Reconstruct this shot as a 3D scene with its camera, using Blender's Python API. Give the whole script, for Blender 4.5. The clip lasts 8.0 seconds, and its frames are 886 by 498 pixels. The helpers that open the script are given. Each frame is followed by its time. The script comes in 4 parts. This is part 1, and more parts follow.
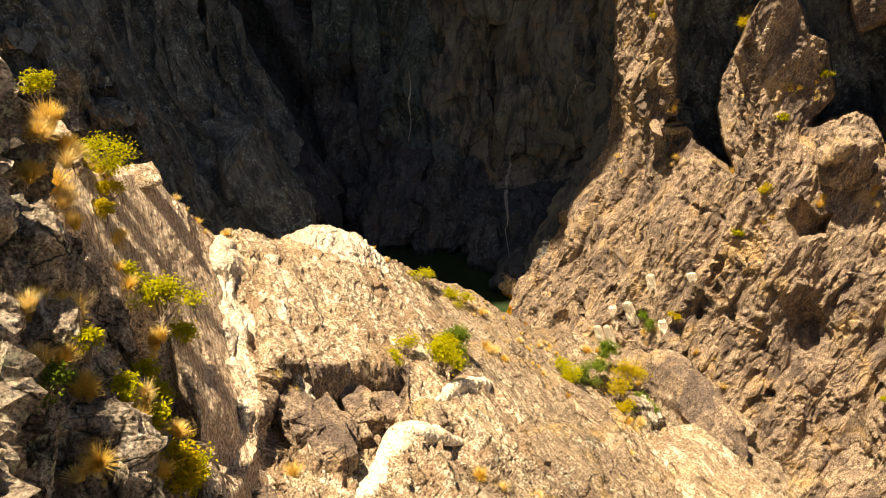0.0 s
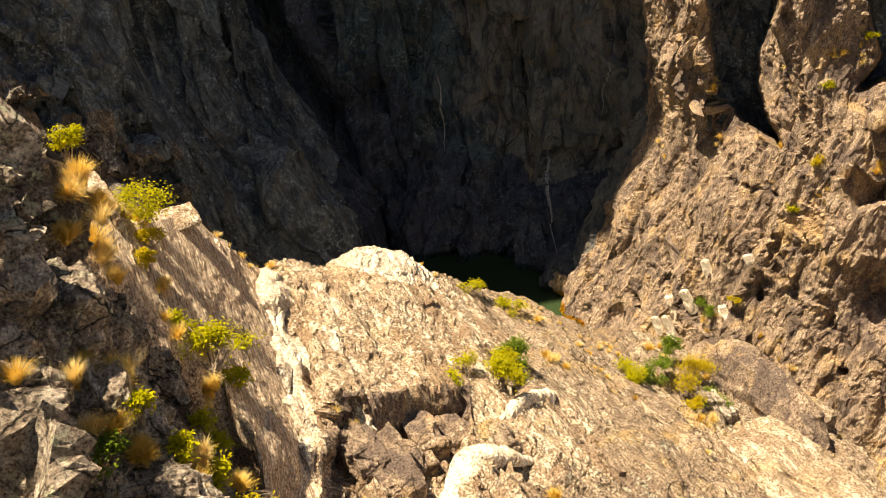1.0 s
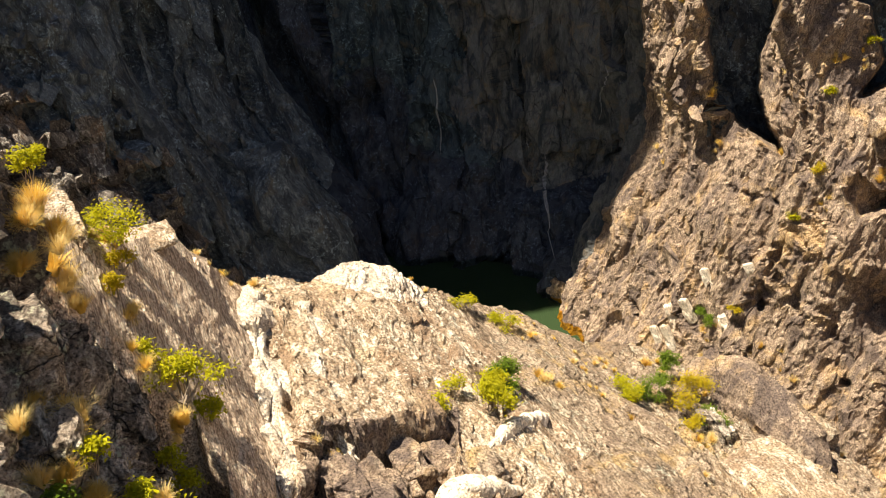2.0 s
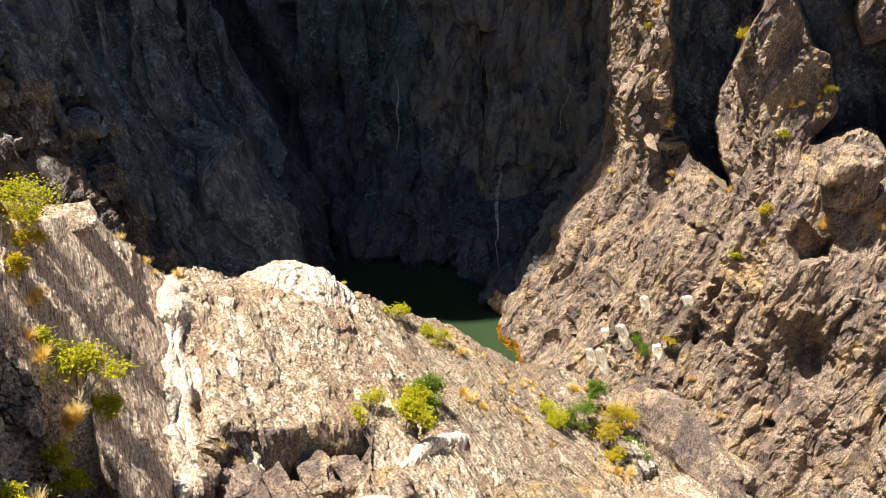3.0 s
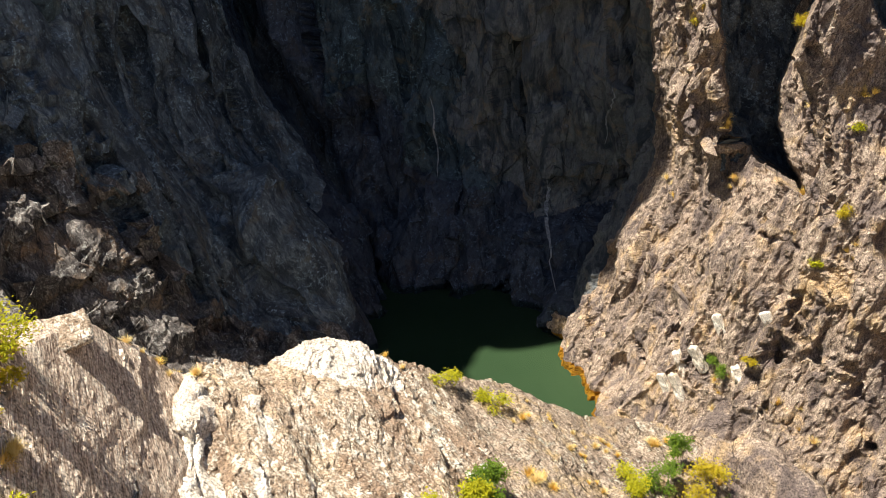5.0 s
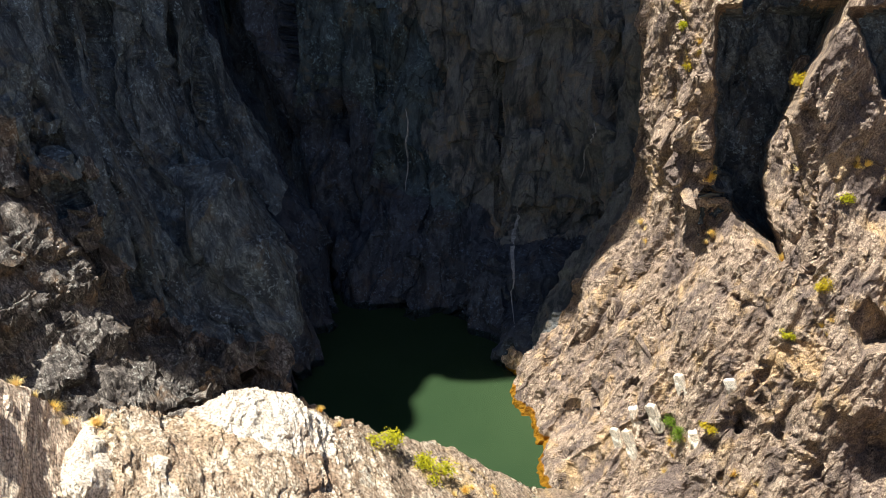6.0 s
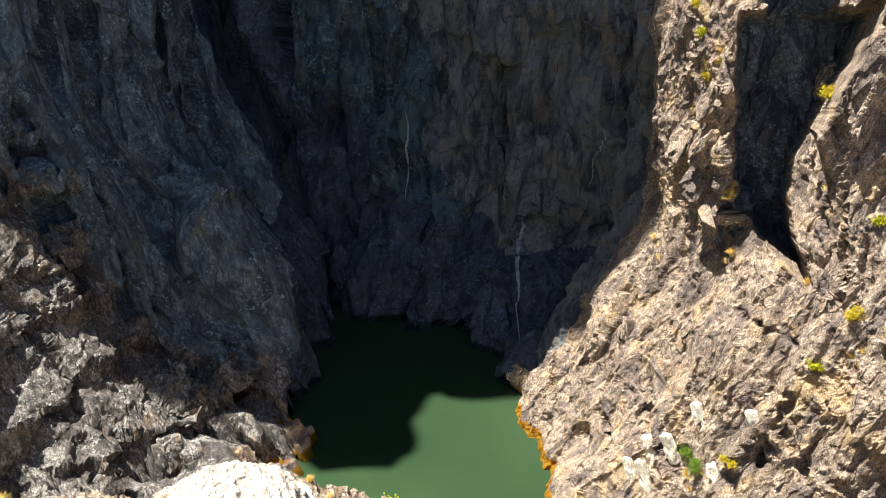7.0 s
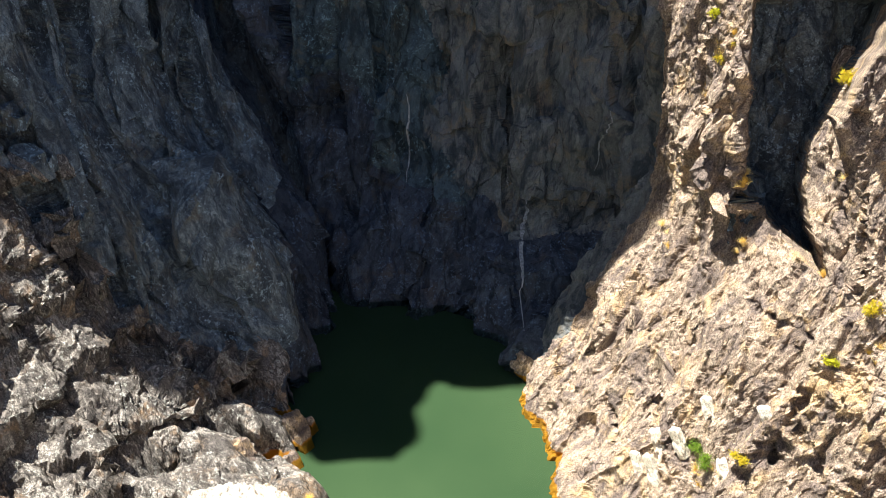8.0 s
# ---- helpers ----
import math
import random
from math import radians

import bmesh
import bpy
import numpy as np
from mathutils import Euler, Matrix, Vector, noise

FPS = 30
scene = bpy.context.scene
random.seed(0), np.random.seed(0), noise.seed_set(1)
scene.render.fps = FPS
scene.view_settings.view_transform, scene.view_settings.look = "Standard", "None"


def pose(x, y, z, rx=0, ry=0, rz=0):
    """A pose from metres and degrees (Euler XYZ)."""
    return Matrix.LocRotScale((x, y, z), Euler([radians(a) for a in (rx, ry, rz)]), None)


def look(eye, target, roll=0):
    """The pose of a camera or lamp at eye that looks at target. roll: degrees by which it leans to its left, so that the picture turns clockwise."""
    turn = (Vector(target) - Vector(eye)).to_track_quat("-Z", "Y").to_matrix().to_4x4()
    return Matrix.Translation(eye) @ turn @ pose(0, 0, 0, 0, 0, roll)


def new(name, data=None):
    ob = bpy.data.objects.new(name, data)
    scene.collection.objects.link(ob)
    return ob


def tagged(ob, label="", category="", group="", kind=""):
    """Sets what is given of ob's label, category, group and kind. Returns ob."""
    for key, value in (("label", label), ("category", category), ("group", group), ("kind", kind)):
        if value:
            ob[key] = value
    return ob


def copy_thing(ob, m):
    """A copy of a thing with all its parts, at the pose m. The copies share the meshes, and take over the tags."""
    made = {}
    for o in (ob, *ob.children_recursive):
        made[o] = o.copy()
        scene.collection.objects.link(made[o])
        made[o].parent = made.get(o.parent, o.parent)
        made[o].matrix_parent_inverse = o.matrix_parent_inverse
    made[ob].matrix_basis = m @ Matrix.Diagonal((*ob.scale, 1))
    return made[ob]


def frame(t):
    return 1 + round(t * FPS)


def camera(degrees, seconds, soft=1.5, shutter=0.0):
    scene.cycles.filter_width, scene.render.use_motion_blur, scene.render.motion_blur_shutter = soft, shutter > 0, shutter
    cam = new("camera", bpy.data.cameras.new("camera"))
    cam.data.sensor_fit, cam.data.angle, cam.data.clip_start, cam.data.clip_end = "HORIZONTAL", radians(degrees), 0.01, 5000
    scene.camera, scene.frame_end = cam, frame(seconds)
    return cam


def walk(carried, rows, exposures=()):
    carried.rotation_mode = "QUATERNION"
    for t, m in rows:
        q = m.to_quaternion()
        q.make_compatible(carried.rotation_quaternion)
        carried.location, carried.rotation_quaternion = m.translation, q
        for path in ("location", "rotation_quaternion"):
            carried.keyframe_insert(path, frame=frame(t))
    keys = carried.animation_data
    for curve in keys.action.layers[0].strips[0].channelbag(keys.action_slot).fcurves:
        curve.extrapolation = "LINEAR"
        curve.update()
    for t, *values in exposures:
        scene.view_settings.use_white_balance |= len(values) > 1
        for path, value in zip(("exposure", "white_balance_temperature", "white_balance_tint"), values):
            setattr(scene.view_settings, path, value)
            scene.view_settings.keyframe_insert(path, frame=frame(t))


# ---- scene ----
cam = camera(53.2, 8.0, 0.6)
# seconds, x, y, z, yaw, pitch, roll; z = 0 is the pool
PATH = [
    (0.0, 0.02, 0.00, 37.98, -1.58, -26.48, -0.37),
    (0.5, -0.04, 0.48, 38.03, -1.73, -26.53, -0.05),
    (0.7, -0.06, 0.69, 38.04, -1.70, -26.53, -0.10),
    (1.0, -0.08, 1.01, 38.05, 1.61, -26.34, -7.23),
    (1.5, 0.04, 1.61, 38.03, 5.84, -25.57, -16.39),
    (2.0, 0.38, 2.21, 38.04, 1.68, -26.35, -7.36),
    (2.2, 0.54, 2.42, 38.05, 0.95, -26.45, -5.42),
    (2.7, 0.84, 2.80, 38.08, -1.20, -26.62, -1.20),
    (3.3, 1.03, 3.25, 38.12, -1.82, -26.68, 0.02),
    (3.5, 1.07, 3.48, 38.13, -1.83, -26.69, 0.03),
    (4.0, 1.17, 4.39, 38.13, -1.85, -26.61, 0.07),
    (4.5, 1.28, 5.64, 38.18, -1.87, -26.54, 0.16),
    (4.6, 1.30, 5.93, 38.19, -1.85, -26.52, 0.10),
    (4.7, 1.32, 6.23, 38.19, -0.09, -26.42, -3.22),
    (5.1, 1.41, 7.45, 38.22, 2.10, -26.30, -7.00),
    (5.5, 1.50, 8.78, 38.25, 0.20, -26.36, -1.60),
    (5.8, 1.55, 9.80, 38.27, -0.62, -26.35, 0.20),
    (6.0, 1.58, 10.48, 38.28, -0.61, -26.31, 0.20),
    (6.5, 1.60, 12.24, 38.35, -0.54, -26.27, 0.17),
    (7.0, 1.53, 13.90, 38.46, -0.54, -26.98, 0.10),
    (7.5, 1.51, 15.15, 38.56, -0.49, -28.41, 0.02),
    (8.0, 1.41, 15.61, 38.53, -0.51, -28.65, -0.03),
]


def aimed(x, y, z, yaw, pitch, roll):
    return pose(x, y, z, 90 + pitch, 0, yaw) @ pose(0, 0, 0, 0, 0, roll)


walk(cam, [(t, aimed(*row)) for t, *row in PATH],
     [(0.0, 1.04, 9600, 13), (0.8, 1.04, 9200, 13), (1.5, 1.06, 8350, 12), (2.2, 1.08, 7200, 11), (3.3, 1.08, 6550, 11), (6.0, 1.19, 6250, 9), (6.6, 1.30, 6150, 8), (7.1, 1.57, 6050, 7), (7.6, 1.83, 6100, 7), (8.0, 1.87, 6100, 7)])

# ---- world and sun ----
SUN_EL, SUN_AZ = 70.0, 170.0   # height; direction towards the sun, degrees from +x
world = bpy.data.worlds.new("sky")
scene.world = world
world.use_nodes = True
sky = world.node_tree.nodes.new("ShaderNodeTexSky")
sky.sky_type, sky.sun_disc, sky.ozone_density = "NISHITA", False, 3.0
sky.sun_elevation, sky.sun_rotation = radians(SUN_EL), radians(90 - SUN_AZ)
back = world.node_tree.nodes["Background"]
back.inputs["Strength"].default_value = 0.046
world.node_tree.links.new(sky.outputs[0], back.inputs[0])
sun = new("sun", bpy.data.lights.new("sun", "SUN"))
sun.data.energy, sun.data.angle, sun.data.color = 5.0, radians(0.53), (1.0, 0.93, 0.82)
TO_SUN = Vector((math.cos(radians(SUN_EL)) * math.cos(radians(SUN_AZ)), math.cos(radians(SUN_EL)) * math.sin(radians(SUN_AZ)), math.sin(radians(SUN_EL))))
sun.matrix_world = look(TO_SUN * 150, (0, 0, 0))

# ---- materials ----
def basis(along):
    """Three unit vectors: along, and two across it."""
    a = Vector(along).normalized()
    b = a.cross(Vector((0, 0, 1)) if abs(a.z) < 0.9 else Vector((0, 1, 0))).normalized()
    return [a, b, a.cross(b)]


class Tree:
    """A small builder of material nodes."""

    def __init__(self, name):
        self.mat = bpy.data.materials.new(name)
        self.mat.use_nodes = True
        self.t = self.mat.node_tree
        self.bsdf = self.t.nodes["Principled BSDF"]
        self.out = self.t.nodes["Material Output"]

    def node(self, kind, **inputs):
        n = self.t.nodes.new(kind)
        for key, value in inputs.items():
            self.put(n.inputs[key.replace("_", " ")], value)
        return n

    def put(self, socket, value):
        if isinstance(value, bpy.types.NodeSocket):
            self.t.links.new(value, socket)
        else:
            socket.default_value = value

    def coords(self, along=(1, 0, 0), scale=(1, 1, 1)):
        """World-sized coordinates, the first along a direction, scaled."""
        geo = self.node("ShaderNodeNewGeometry")
        m1 = self.node("ShaderNodeMapping")
        m1.inputs["Rotation"].default_value = Matrix(basis(along)).to_euler()
        self.put(m1.inputs["Vector"], geo.outputs["Position"])
        m2 = self.node("ShaderNodeMapping")
        m2.inputs["Scale"].default_value = scale
        self.put(m2.inputs["Vector"], m1.outputs[0])
        return m2.outputs[0]

    def noise(self, vec, scale, detail=6.0, rough=0.6, distort=0.0):
        n = self.node("ShaderNodeTexNoise", Scale=scale, Detail=detail, Roughness=rough, Distortion=distort)
        self.put(n.inputs["Vector"], vec)
        return n.outputs["Fac"]

    def ramp(self, fac, stops, smooth=False):
        n = self.node("ShaderNodeValToRGB")
        n.color_ramp.interpolation = "EASE" if smooth else "LINEAR"
        e = n.color_ramp.elements
        while len(e) < len(stops):
            e.new(0.5)
        for el, (pos, col) in zip(e, stops):
            el.position = pos
            el.color = (*col, 1) if isinstance(col, tuple) else (col, col, col, 1)
        self.put(n.inputs[0], fac)
        return n.outputs[0]

    def mix(self, fac, a, b, blend="MIX"):
        n = self.t.nodes.new("ShaderNodeMix")
        n.data_type, n.blend_type = "RGBA", blend
        for key, value in ((0, fac), (6, a), (7, b)):
            if isinstance(value, tuple):
                value = (*value, 1)
            self.put(n.inputs[key], value)
        return n.outputs[2]

    def math(self, op, a, b=0.0):
        n = self.t.nodes.new("ShaderNodeMath")
        n.operation = op
        self.put(n.inputs[0], a), self.put(n.inputs[1], b)
        return n.outputs[0]

    def bump(self, height, strength, distance, under=None):
        n = self.node("ShaderNodeBump", Strength=strength, Distance=distance, Height=height)
        if under is not None:
            self.put(n.inputs["Normal"], under)
        return n.outputs[0]

    def done(self, colour, rough=0.85, normal=None, spec=0.3):
        self.put(self.bsdf.inputs["Base Color"], (*colour, 1) if isinstance(colour, tuple) else colour)
        self.put(self.bsdf.inputs["Roughness"], rough)
        self.bsdf.inputs["Specular IOR Level"].default_value = spec
        if normal is not None:
            self.put(self.bsdf.inputs["Normal"], normal)
        return self.mat


def rock(name, dark, mid, pale, along, grain=5.0, draw=0.2, stain=None, stain_at=0.6, lichen=None, rust=None, algae=False, relief=1.0, fade=0.5, crack=1.1, thin=0.03, rare=0.42, flecks=0.5, speck=0.85, blotch=0.85):
    """Foliated rock: fine fibres drawn out along the foliation, broad weathering, dark varnish, rust, lichen, algae at the water."""
    m = Tree(name)
    fibre = m.coords(along, (draw, 1.0, 1.0))
    plain = m.coords()
    broad = m.noise(plain, 0.22, 5, 0.6, 0.5)
    patch = m.noise(m.coords(along, (0.5, 1.0, 1.0)), 2.0, 8, 0.72, 0.5)
    thread = m.noise(fibre, grain, 7, 0.68, 0.9)
    coarse = m.noise(m.coords(along, (min(1.0, draw * 1.7), 1.0, 1.0)), grain * 0.3, 7, 0.7, 0.7)
    fine = m.noise(plain, 14.0, 6, 0.72)
    col = m.ramp(thread, [(0.36, dark), (0.47, mid), (0.60, pale)])
    col = m.mix(m.ramp(coarse, [(0.42, blotch), (0.56, 0.0)]), col, tuple(0.35 * a + 0.65 * b for a, b in zip(dark, mid)))
    col = m.mix(m.ramp(broad, [(0.42, 0.0), (0.66, fade)]), col, mid)
    col = m.mix(m.ramp(patch, [(0.54, 0.0), (0.63, flecks)]), col, pale)
    if rust:
        col = m.mix(m.ramp(m.noise(m.coords((1, 0.6, 0.3)), 0.5, 7, 0.65, 0.6), [(0.52, 0.0), (0.64, 0.75)]), col, rust)
    if stain:
        varnish = m.noise(m.coords(along, (0.45, 1.0, 1.0)), 0.7, 8, 0.7, 0.5)
        col = m.mix(m.ramp(varnish, [(stain_at - 0.05, 0.0), (stain_at + 0.05, 0.85)]), col, stain)
    if lichen:
        spots = m.math("MULTIPLY", m.ramp(m.noise(plain, 3.5, 6, 0.75), [(0.55, 0.0), (0.60, 1.0)]), m.ramp(m.noise(plain, 0.5, 3, 0.5), [(0.42, 0.0), (0.58, 1.0)]))
        col = m.mix(m.math("MULTIPLY", spots, 0.8), col, lichen)
    col = m.mix(speck, col, m.ramp(fine, [(0.36, 0.08), (0.46, 0.9), (0.60, 1.65)]), "MULTIPLY")
    # thin weathered cracks
    warp = m.node("ShaderNodeTexNoise", Scale=1.3, Detail=5.0)
    m.put(warp.inputs["Vector"], plain)
    web = m.node("ShaderNodeTexVoronoi", Scale=crack)
    web.feature = "DISTANCE_TO_EDGE"
    m.put(web.inputs["Vector"], m.mix(0.6, m.coords(along, (0.4, 1.0, 1.0)), warp.outputs["Color"], "ADD"))
    line = m.ramp(web.outputs["Distance"], [(0.0, 0.0), (thin, 1.0)])
    part_of = m.ramp(m.noise(plain, 0.6, 4, 0.6), [(rare, 1.0), (rare + 0.14, 0.0)])
    line = m.math("MAXIMUM", line, part_of)
    col = m.mix(m.math("SUBTRACT", 1.0, line), col, tuple(0.45 * a for a in dark))
    if algae:
        sep = m.node("ShaderNodeSeparateXYZ")
        m.put(sep.inputs[0], m.node("ShaderNodeNewGeometry").outputs["Position"])
        line = m.math("ADD", sep.outputs["Z"], m.math("MULTIPLY", m.noise(plain, 0.7, 4, 0.6), -0.75))
        col = m.mix(m.ramp(m.math("ADD", line, 0.95), [(0.60, 1.0), (0.70, 0.0)]), col, (0.36, 0.15, 0.012))
    n1 = m.bump(coarse, 0.7 * relief, 0.16)
    n2 = m.bump(thread, 0.8 * relief, 0.06, n1)
    n3 = m.bump(fine, 1.0 * relief, 0.05, n2)
    n4 = m.bump(line, 1.0, 0.06, n3)
    return m.done(col, 0.9, n4, 0.25)


FOLIATION, FACE, WEST_RIB, EAST_RIB = (0.45, -0.85, -0.13), (0.345, -0.894, -0.286), (0.38, -0.30, -0.87), (0.25, -0.05, 0.95)
rock_pale = rock("pale_schist", (0.063, 0.039, 0.025), (0.310, 0.226, 0.150), (0.77, 0.70, 0.57), FOLIATION, 13.0, 0.38, (0.23, 0.155, 0.10), 0.54, (0.50, 0.50, 0.42), (0.42, 0.31, 0.19), False, 0.8, crack=0.8, thin=0.015, rare=0.62, flecks=0.85)
rock_white = rock("white_schist", (0.16, 0.12, 0.085), (0.52, 0.45, 0.36), (0.86, 0.82, 0.73), FOLIATION, 12.0, 0.4, (0.34, 0.25, 0.18), 0.60, None, None, False, 0.7, thin=0.015, rare=0.62, flecks=0.85)
rock_tan = rock("tan_schist", (0.065, 0.044, 0.030), (0.242, 0.179, 0.125), (0.540, 0.450, 0.342), FOLIATION, 13.0, 0.22, (0.17, 0.125, 0.095), 0.57, (0.36, 0.36, 0.29), (0.40, 0.28, 0.13), False, 0.9, crack=0.8, thin=0.02, rare=0.52)
rock_face = rock("brown_fibrous_schist", (0.10, 0.066, 0.048), (0.42, 0.31, 0.225), (0.76, 0.66, 0.52), FACE, 19.0, 0.06, (0.24, 0.17, 0.125), 0.66, None, None, False, 0.55, fade=0.2, rare=0.72, flecks=0.7, blotch=0.35)
rock_brown = rock("brown_schist", (0.080, 0.056, 0.042), (0.275, 0.203, 0.150), (0.58, 0.47, 0.35), EAST_RIB, 9.0, 0.45, (0.12, 0.093, 0.083), 0.53, None, (0.48, 0.33, 0.17), True, 1.0, crack=0.9, thin=0.025, rare=0.48)
# skylit shade is mixed into this wall rock's dim blue colour
rock_dark = rock("shade_blue_wall_rock", (0.033, 0.050, 0.063), (0.059, 0.085, 0.102), (0.092, 0.123, 0.133), (0.05, 0.0, 1.0), 1.3, 0.4, (0.016, 0.025, 0.032), 0.52, (0.165, 0.248, 0.287), (0.123, 0.110, 0.080), False, 0.55, crack=0.5, thin=0.02, rare=0.5, speck=0.5)
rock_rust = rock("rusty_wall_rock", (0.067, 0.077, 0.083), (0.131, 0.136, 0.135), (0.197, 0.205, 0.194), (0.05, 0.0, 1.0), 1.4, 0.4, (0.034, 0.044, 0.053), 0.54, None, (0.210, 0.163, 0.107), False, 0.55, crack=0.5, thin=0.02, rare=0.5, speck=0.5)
# blue shade of the west wall and east slots, put into the colour
rock_shade_blue = rock("shade_blue_schist", (0.049, 0.064, 0.077), (0.101, 0.124, 0.143), (0.245, 0.284, 0.293), WEST_RIB, 2.2, 0.45, (0.036, 0.046, 0.059), 0.53, (0.305, 0.397, 0.447), (0.144, 0.131, 0.103), True, 0.8, crack=0.6, thin=0.02, rare=0.5, speck=0.6)
rock_shelf = rock("shelf_schist", (0.045, 0.040, 0.036), (0.125, 0.108, 0.094), (0.42, 0.38, 0.335), WEST_RIB, 6.0, 0.35, (0.06, 0.052, 0.048), 0.52, (0.40, 0.40, 0.36), (0.26, 0.17, 0.10), True, 1.0)
# dark tone for flood-polished rock and for the shade in cleft and hollow
rock_polish_shade = rock("polished_shade_rock", (0.022, 0.028, 0.039), (0.043, 0.053, 0.074), (0.074, 0.088, 0.110), (0.05, 0.0, 1.0), 1.2, 0.5, (0.015, 0.020, 0.029), 0.55, (0.118, 0.160, 0.221), (0.063, 0.055, 0.053), False, 0.4, crack=0.5, thin=0.02, rare=0.5, speck=0.4)
rock_crag = rock("lichened_crag_rock", (0.059, 0.047, 0.038), (0.347, 0.281, 0.220), (0.844, 0.775, 0.661), FACE, 5.0, 0.45, (0.084, 0.072, 0.062), 0.55, (0.432, 0.468, 0.336), None, False, 1.3)
quartz = rock("quartz", (0.160, 0.124, 0.092), (0.510, 0.451, 0.374), (0.817, 0.779, 0.703), FOLIATION, 5.0, 0.4, (0.26, 0.19, 0.14), 0.58, None, None, False, 0.9)


def plain_mat(name, a, b, scale, rough=0.7, translucent=0.0):
    m = Tree(name)
    info = m.node("ShaderNodeObjectInfo")
    geo = m.node("ShaderNodeNewGeometry")
    mixed = m.math("FRACT", m.math("ADD", info.outputs["Random"], geo.outputs["Random Per Island"]))
    col = m.mix(m.math("ADD", m.math("MULTIPLY", mixed, 0.6), m.math("MULTIPLY", m.noise(m.coords(), scale, 3), 0.5)), a, b)
    m.done(col, rough, None, 0.25)
    if translucent:
        leaf = m.node("ShaderNodeBsdfTranslucent")
        m.put(leaf.inputs["Color"], col)
        both = m.node("ShaderNodeMixShader")
        both.inputs[0].default_value = translucent
        m.put(both.inputs[1], m.bsdf.outputs[0]), m.put(both.inputs[2], leaf.outputs[0])
        m.put(m.out.inputs["Surface"], both.outputs[0])
    return m.mat


leaf_green = plain_mat("leaf_green", (0.24, 0.27, 0.010), (0.60, 0.55, 0.02), 3.0, 0.6, 0.35)
leaf_deep = plain_mat("leaf_deep_green", (0.05, 0.12, 0.012), (0.20, 0.28, 0.02), 3.0, 0.6, 0.3)
leaf_gold = plain_mat("leaf_gold", (0.42, 0.28, 0.015), (0.52, 0.46, 0.02), 3.0, 0.6, 0.35)
straw = plain_mat("dry_grass", (0.68, 0.43, 0.08), (0.80, 0.60, 0.18), 2.0, 0.8, 0.3)
straw_pale = plain_mat("pale_dry_grass", (0.72, 0.52, 0.18), (0.84, 0.70, 0.36), 2.0, 0.8, 0.3)
twig = plain_mat("twig", (0.16, 0.12, 0.09), (0.34, 0.28, 0.22), 5.0, 0.85)


def water_mats():
    m = Tree("pool_surface")
    clear = m.node("ShaderNodeBsdfTransparent")
    clear.inputs["Color"].default_value = (0.86, 0.93, 0.80, 1)
    gloss = m.node("ShaderNodeBsdfGlossy")
    gloss.inputs["Roughness"].default_value = 0.06
    ripple = m.bump(m.noise(m.coords((0.8, 0.5, 0.0), (1, 1.6, 1)), 2.2, 3, 0.5), 0.06, 0.05)
    m.put(gloss.inputs["Normal"], ripple)
    fres = m.node("ShaderNodeFresnel", IOR=1.33)
    m.put(fres.inputs["Normal"], ripple)
    both = m.node("ShaderNodeMixShader")
    m.put(both.inputs[0], fres.outputs[0])
    m.put(both.inputs[1], clear.outputs[0]), m.put(both.inputs[2], gloss.outputs[0])
    m.put(m.out.inputs["Surface"], both.outputs[0])
    d = Tree("murky_green_water")
    tone = d.noise(d.coords(), 0.12, 4, 0.5)
    col = d.ramp(tone, [(0.3, (0.033, 0.054, 0.033)), (0.7, (0.044, 0.066, 0.040))])
    d.done(col, 1.0, None, 0.0)
    return m.mat, d.mat


water_top, water_deep = water_mats()
streak_pale = rock("mineral_streak", (0.16, 0.17, 0.18), (0.30, 0.31, 0.32), (0.42, 0.43, 0.43), (0, 0, 1), 5.0, 0.3)
rock_ledge_pale = rock("pale_smooth_rock", (0.40, 0.32, 0.23), (0.66, 0.58, 0.46), (0.82, 0.76, 0.66), FOLIATION, 2.5, 0.5, (0.46, 0.33, 0.2), 0.62, None, None, False, 0.5, thin=0.01, rare=0.72)

# ---- rock shapes ----
FIBRE = 0.12


def mixed_bits(ix, iy, iz, seed):
    """Three numbers from 0 to 1 for each whole-numbered cell."""
    with np.errstate(over="ignore"):
        h = ix.astype(np.uint32) * np.uint32(374761393) + iy.astype(np.uint32) * np.uint32(668265263) + iz.astype(np.uint32) * np.uint32(2246822519) + np.uint32(seed * 3266489917 % 4294967296)
        out = []
        for k in (1274126177, 2654435761, 1597334677):
            h = (h ^ (h >> np.uint32(13))) * np.uint32(k)
            h = h ^ (h >> np.uint32(16))
            out.append((h & np.uint32(0xFFFFFF)).astype(np.float32) / np.float32(16777216))
    return out


def soft_noise(p, size, seed, octaves=1):
    """Smooth noise from -1 to 1 of the points p, with features of that size."""
    total, amp, norm = 0, 1.0, 0.0
    for o in range(octaves):
        q = p / size * 2**o
        i = np.floor(q)
        f = q - i
        f = f * f * (3 - 2 * f)
        i = i.astype(np.int64)
        value = 0
        for dx in (0, 1):
            for dy in (0, 1):
                for dz in (0, 1):
                    w = (f[:, 0] if dx else 1 - f[:, 0]) * (f[:, 1] if dy else 1 - f[:, 1]) * (f[:, 2] if dz else 1 - f[:, 2])
                    value = value + w * mixed_bits(i[:, 0] + dx, i[:, 1] + dy, i[:, 2] + dz, seed + o)[0]
        total, norm, amp = total + amp * (value * 2 - 1), norm + amp, amp * 0.5
    return total / norm


def axes_turned(along):
    """Columns: the direction along which the rock is drawn out, and two across it."""
    return np.array(basis(along), dtype=np.float32).T


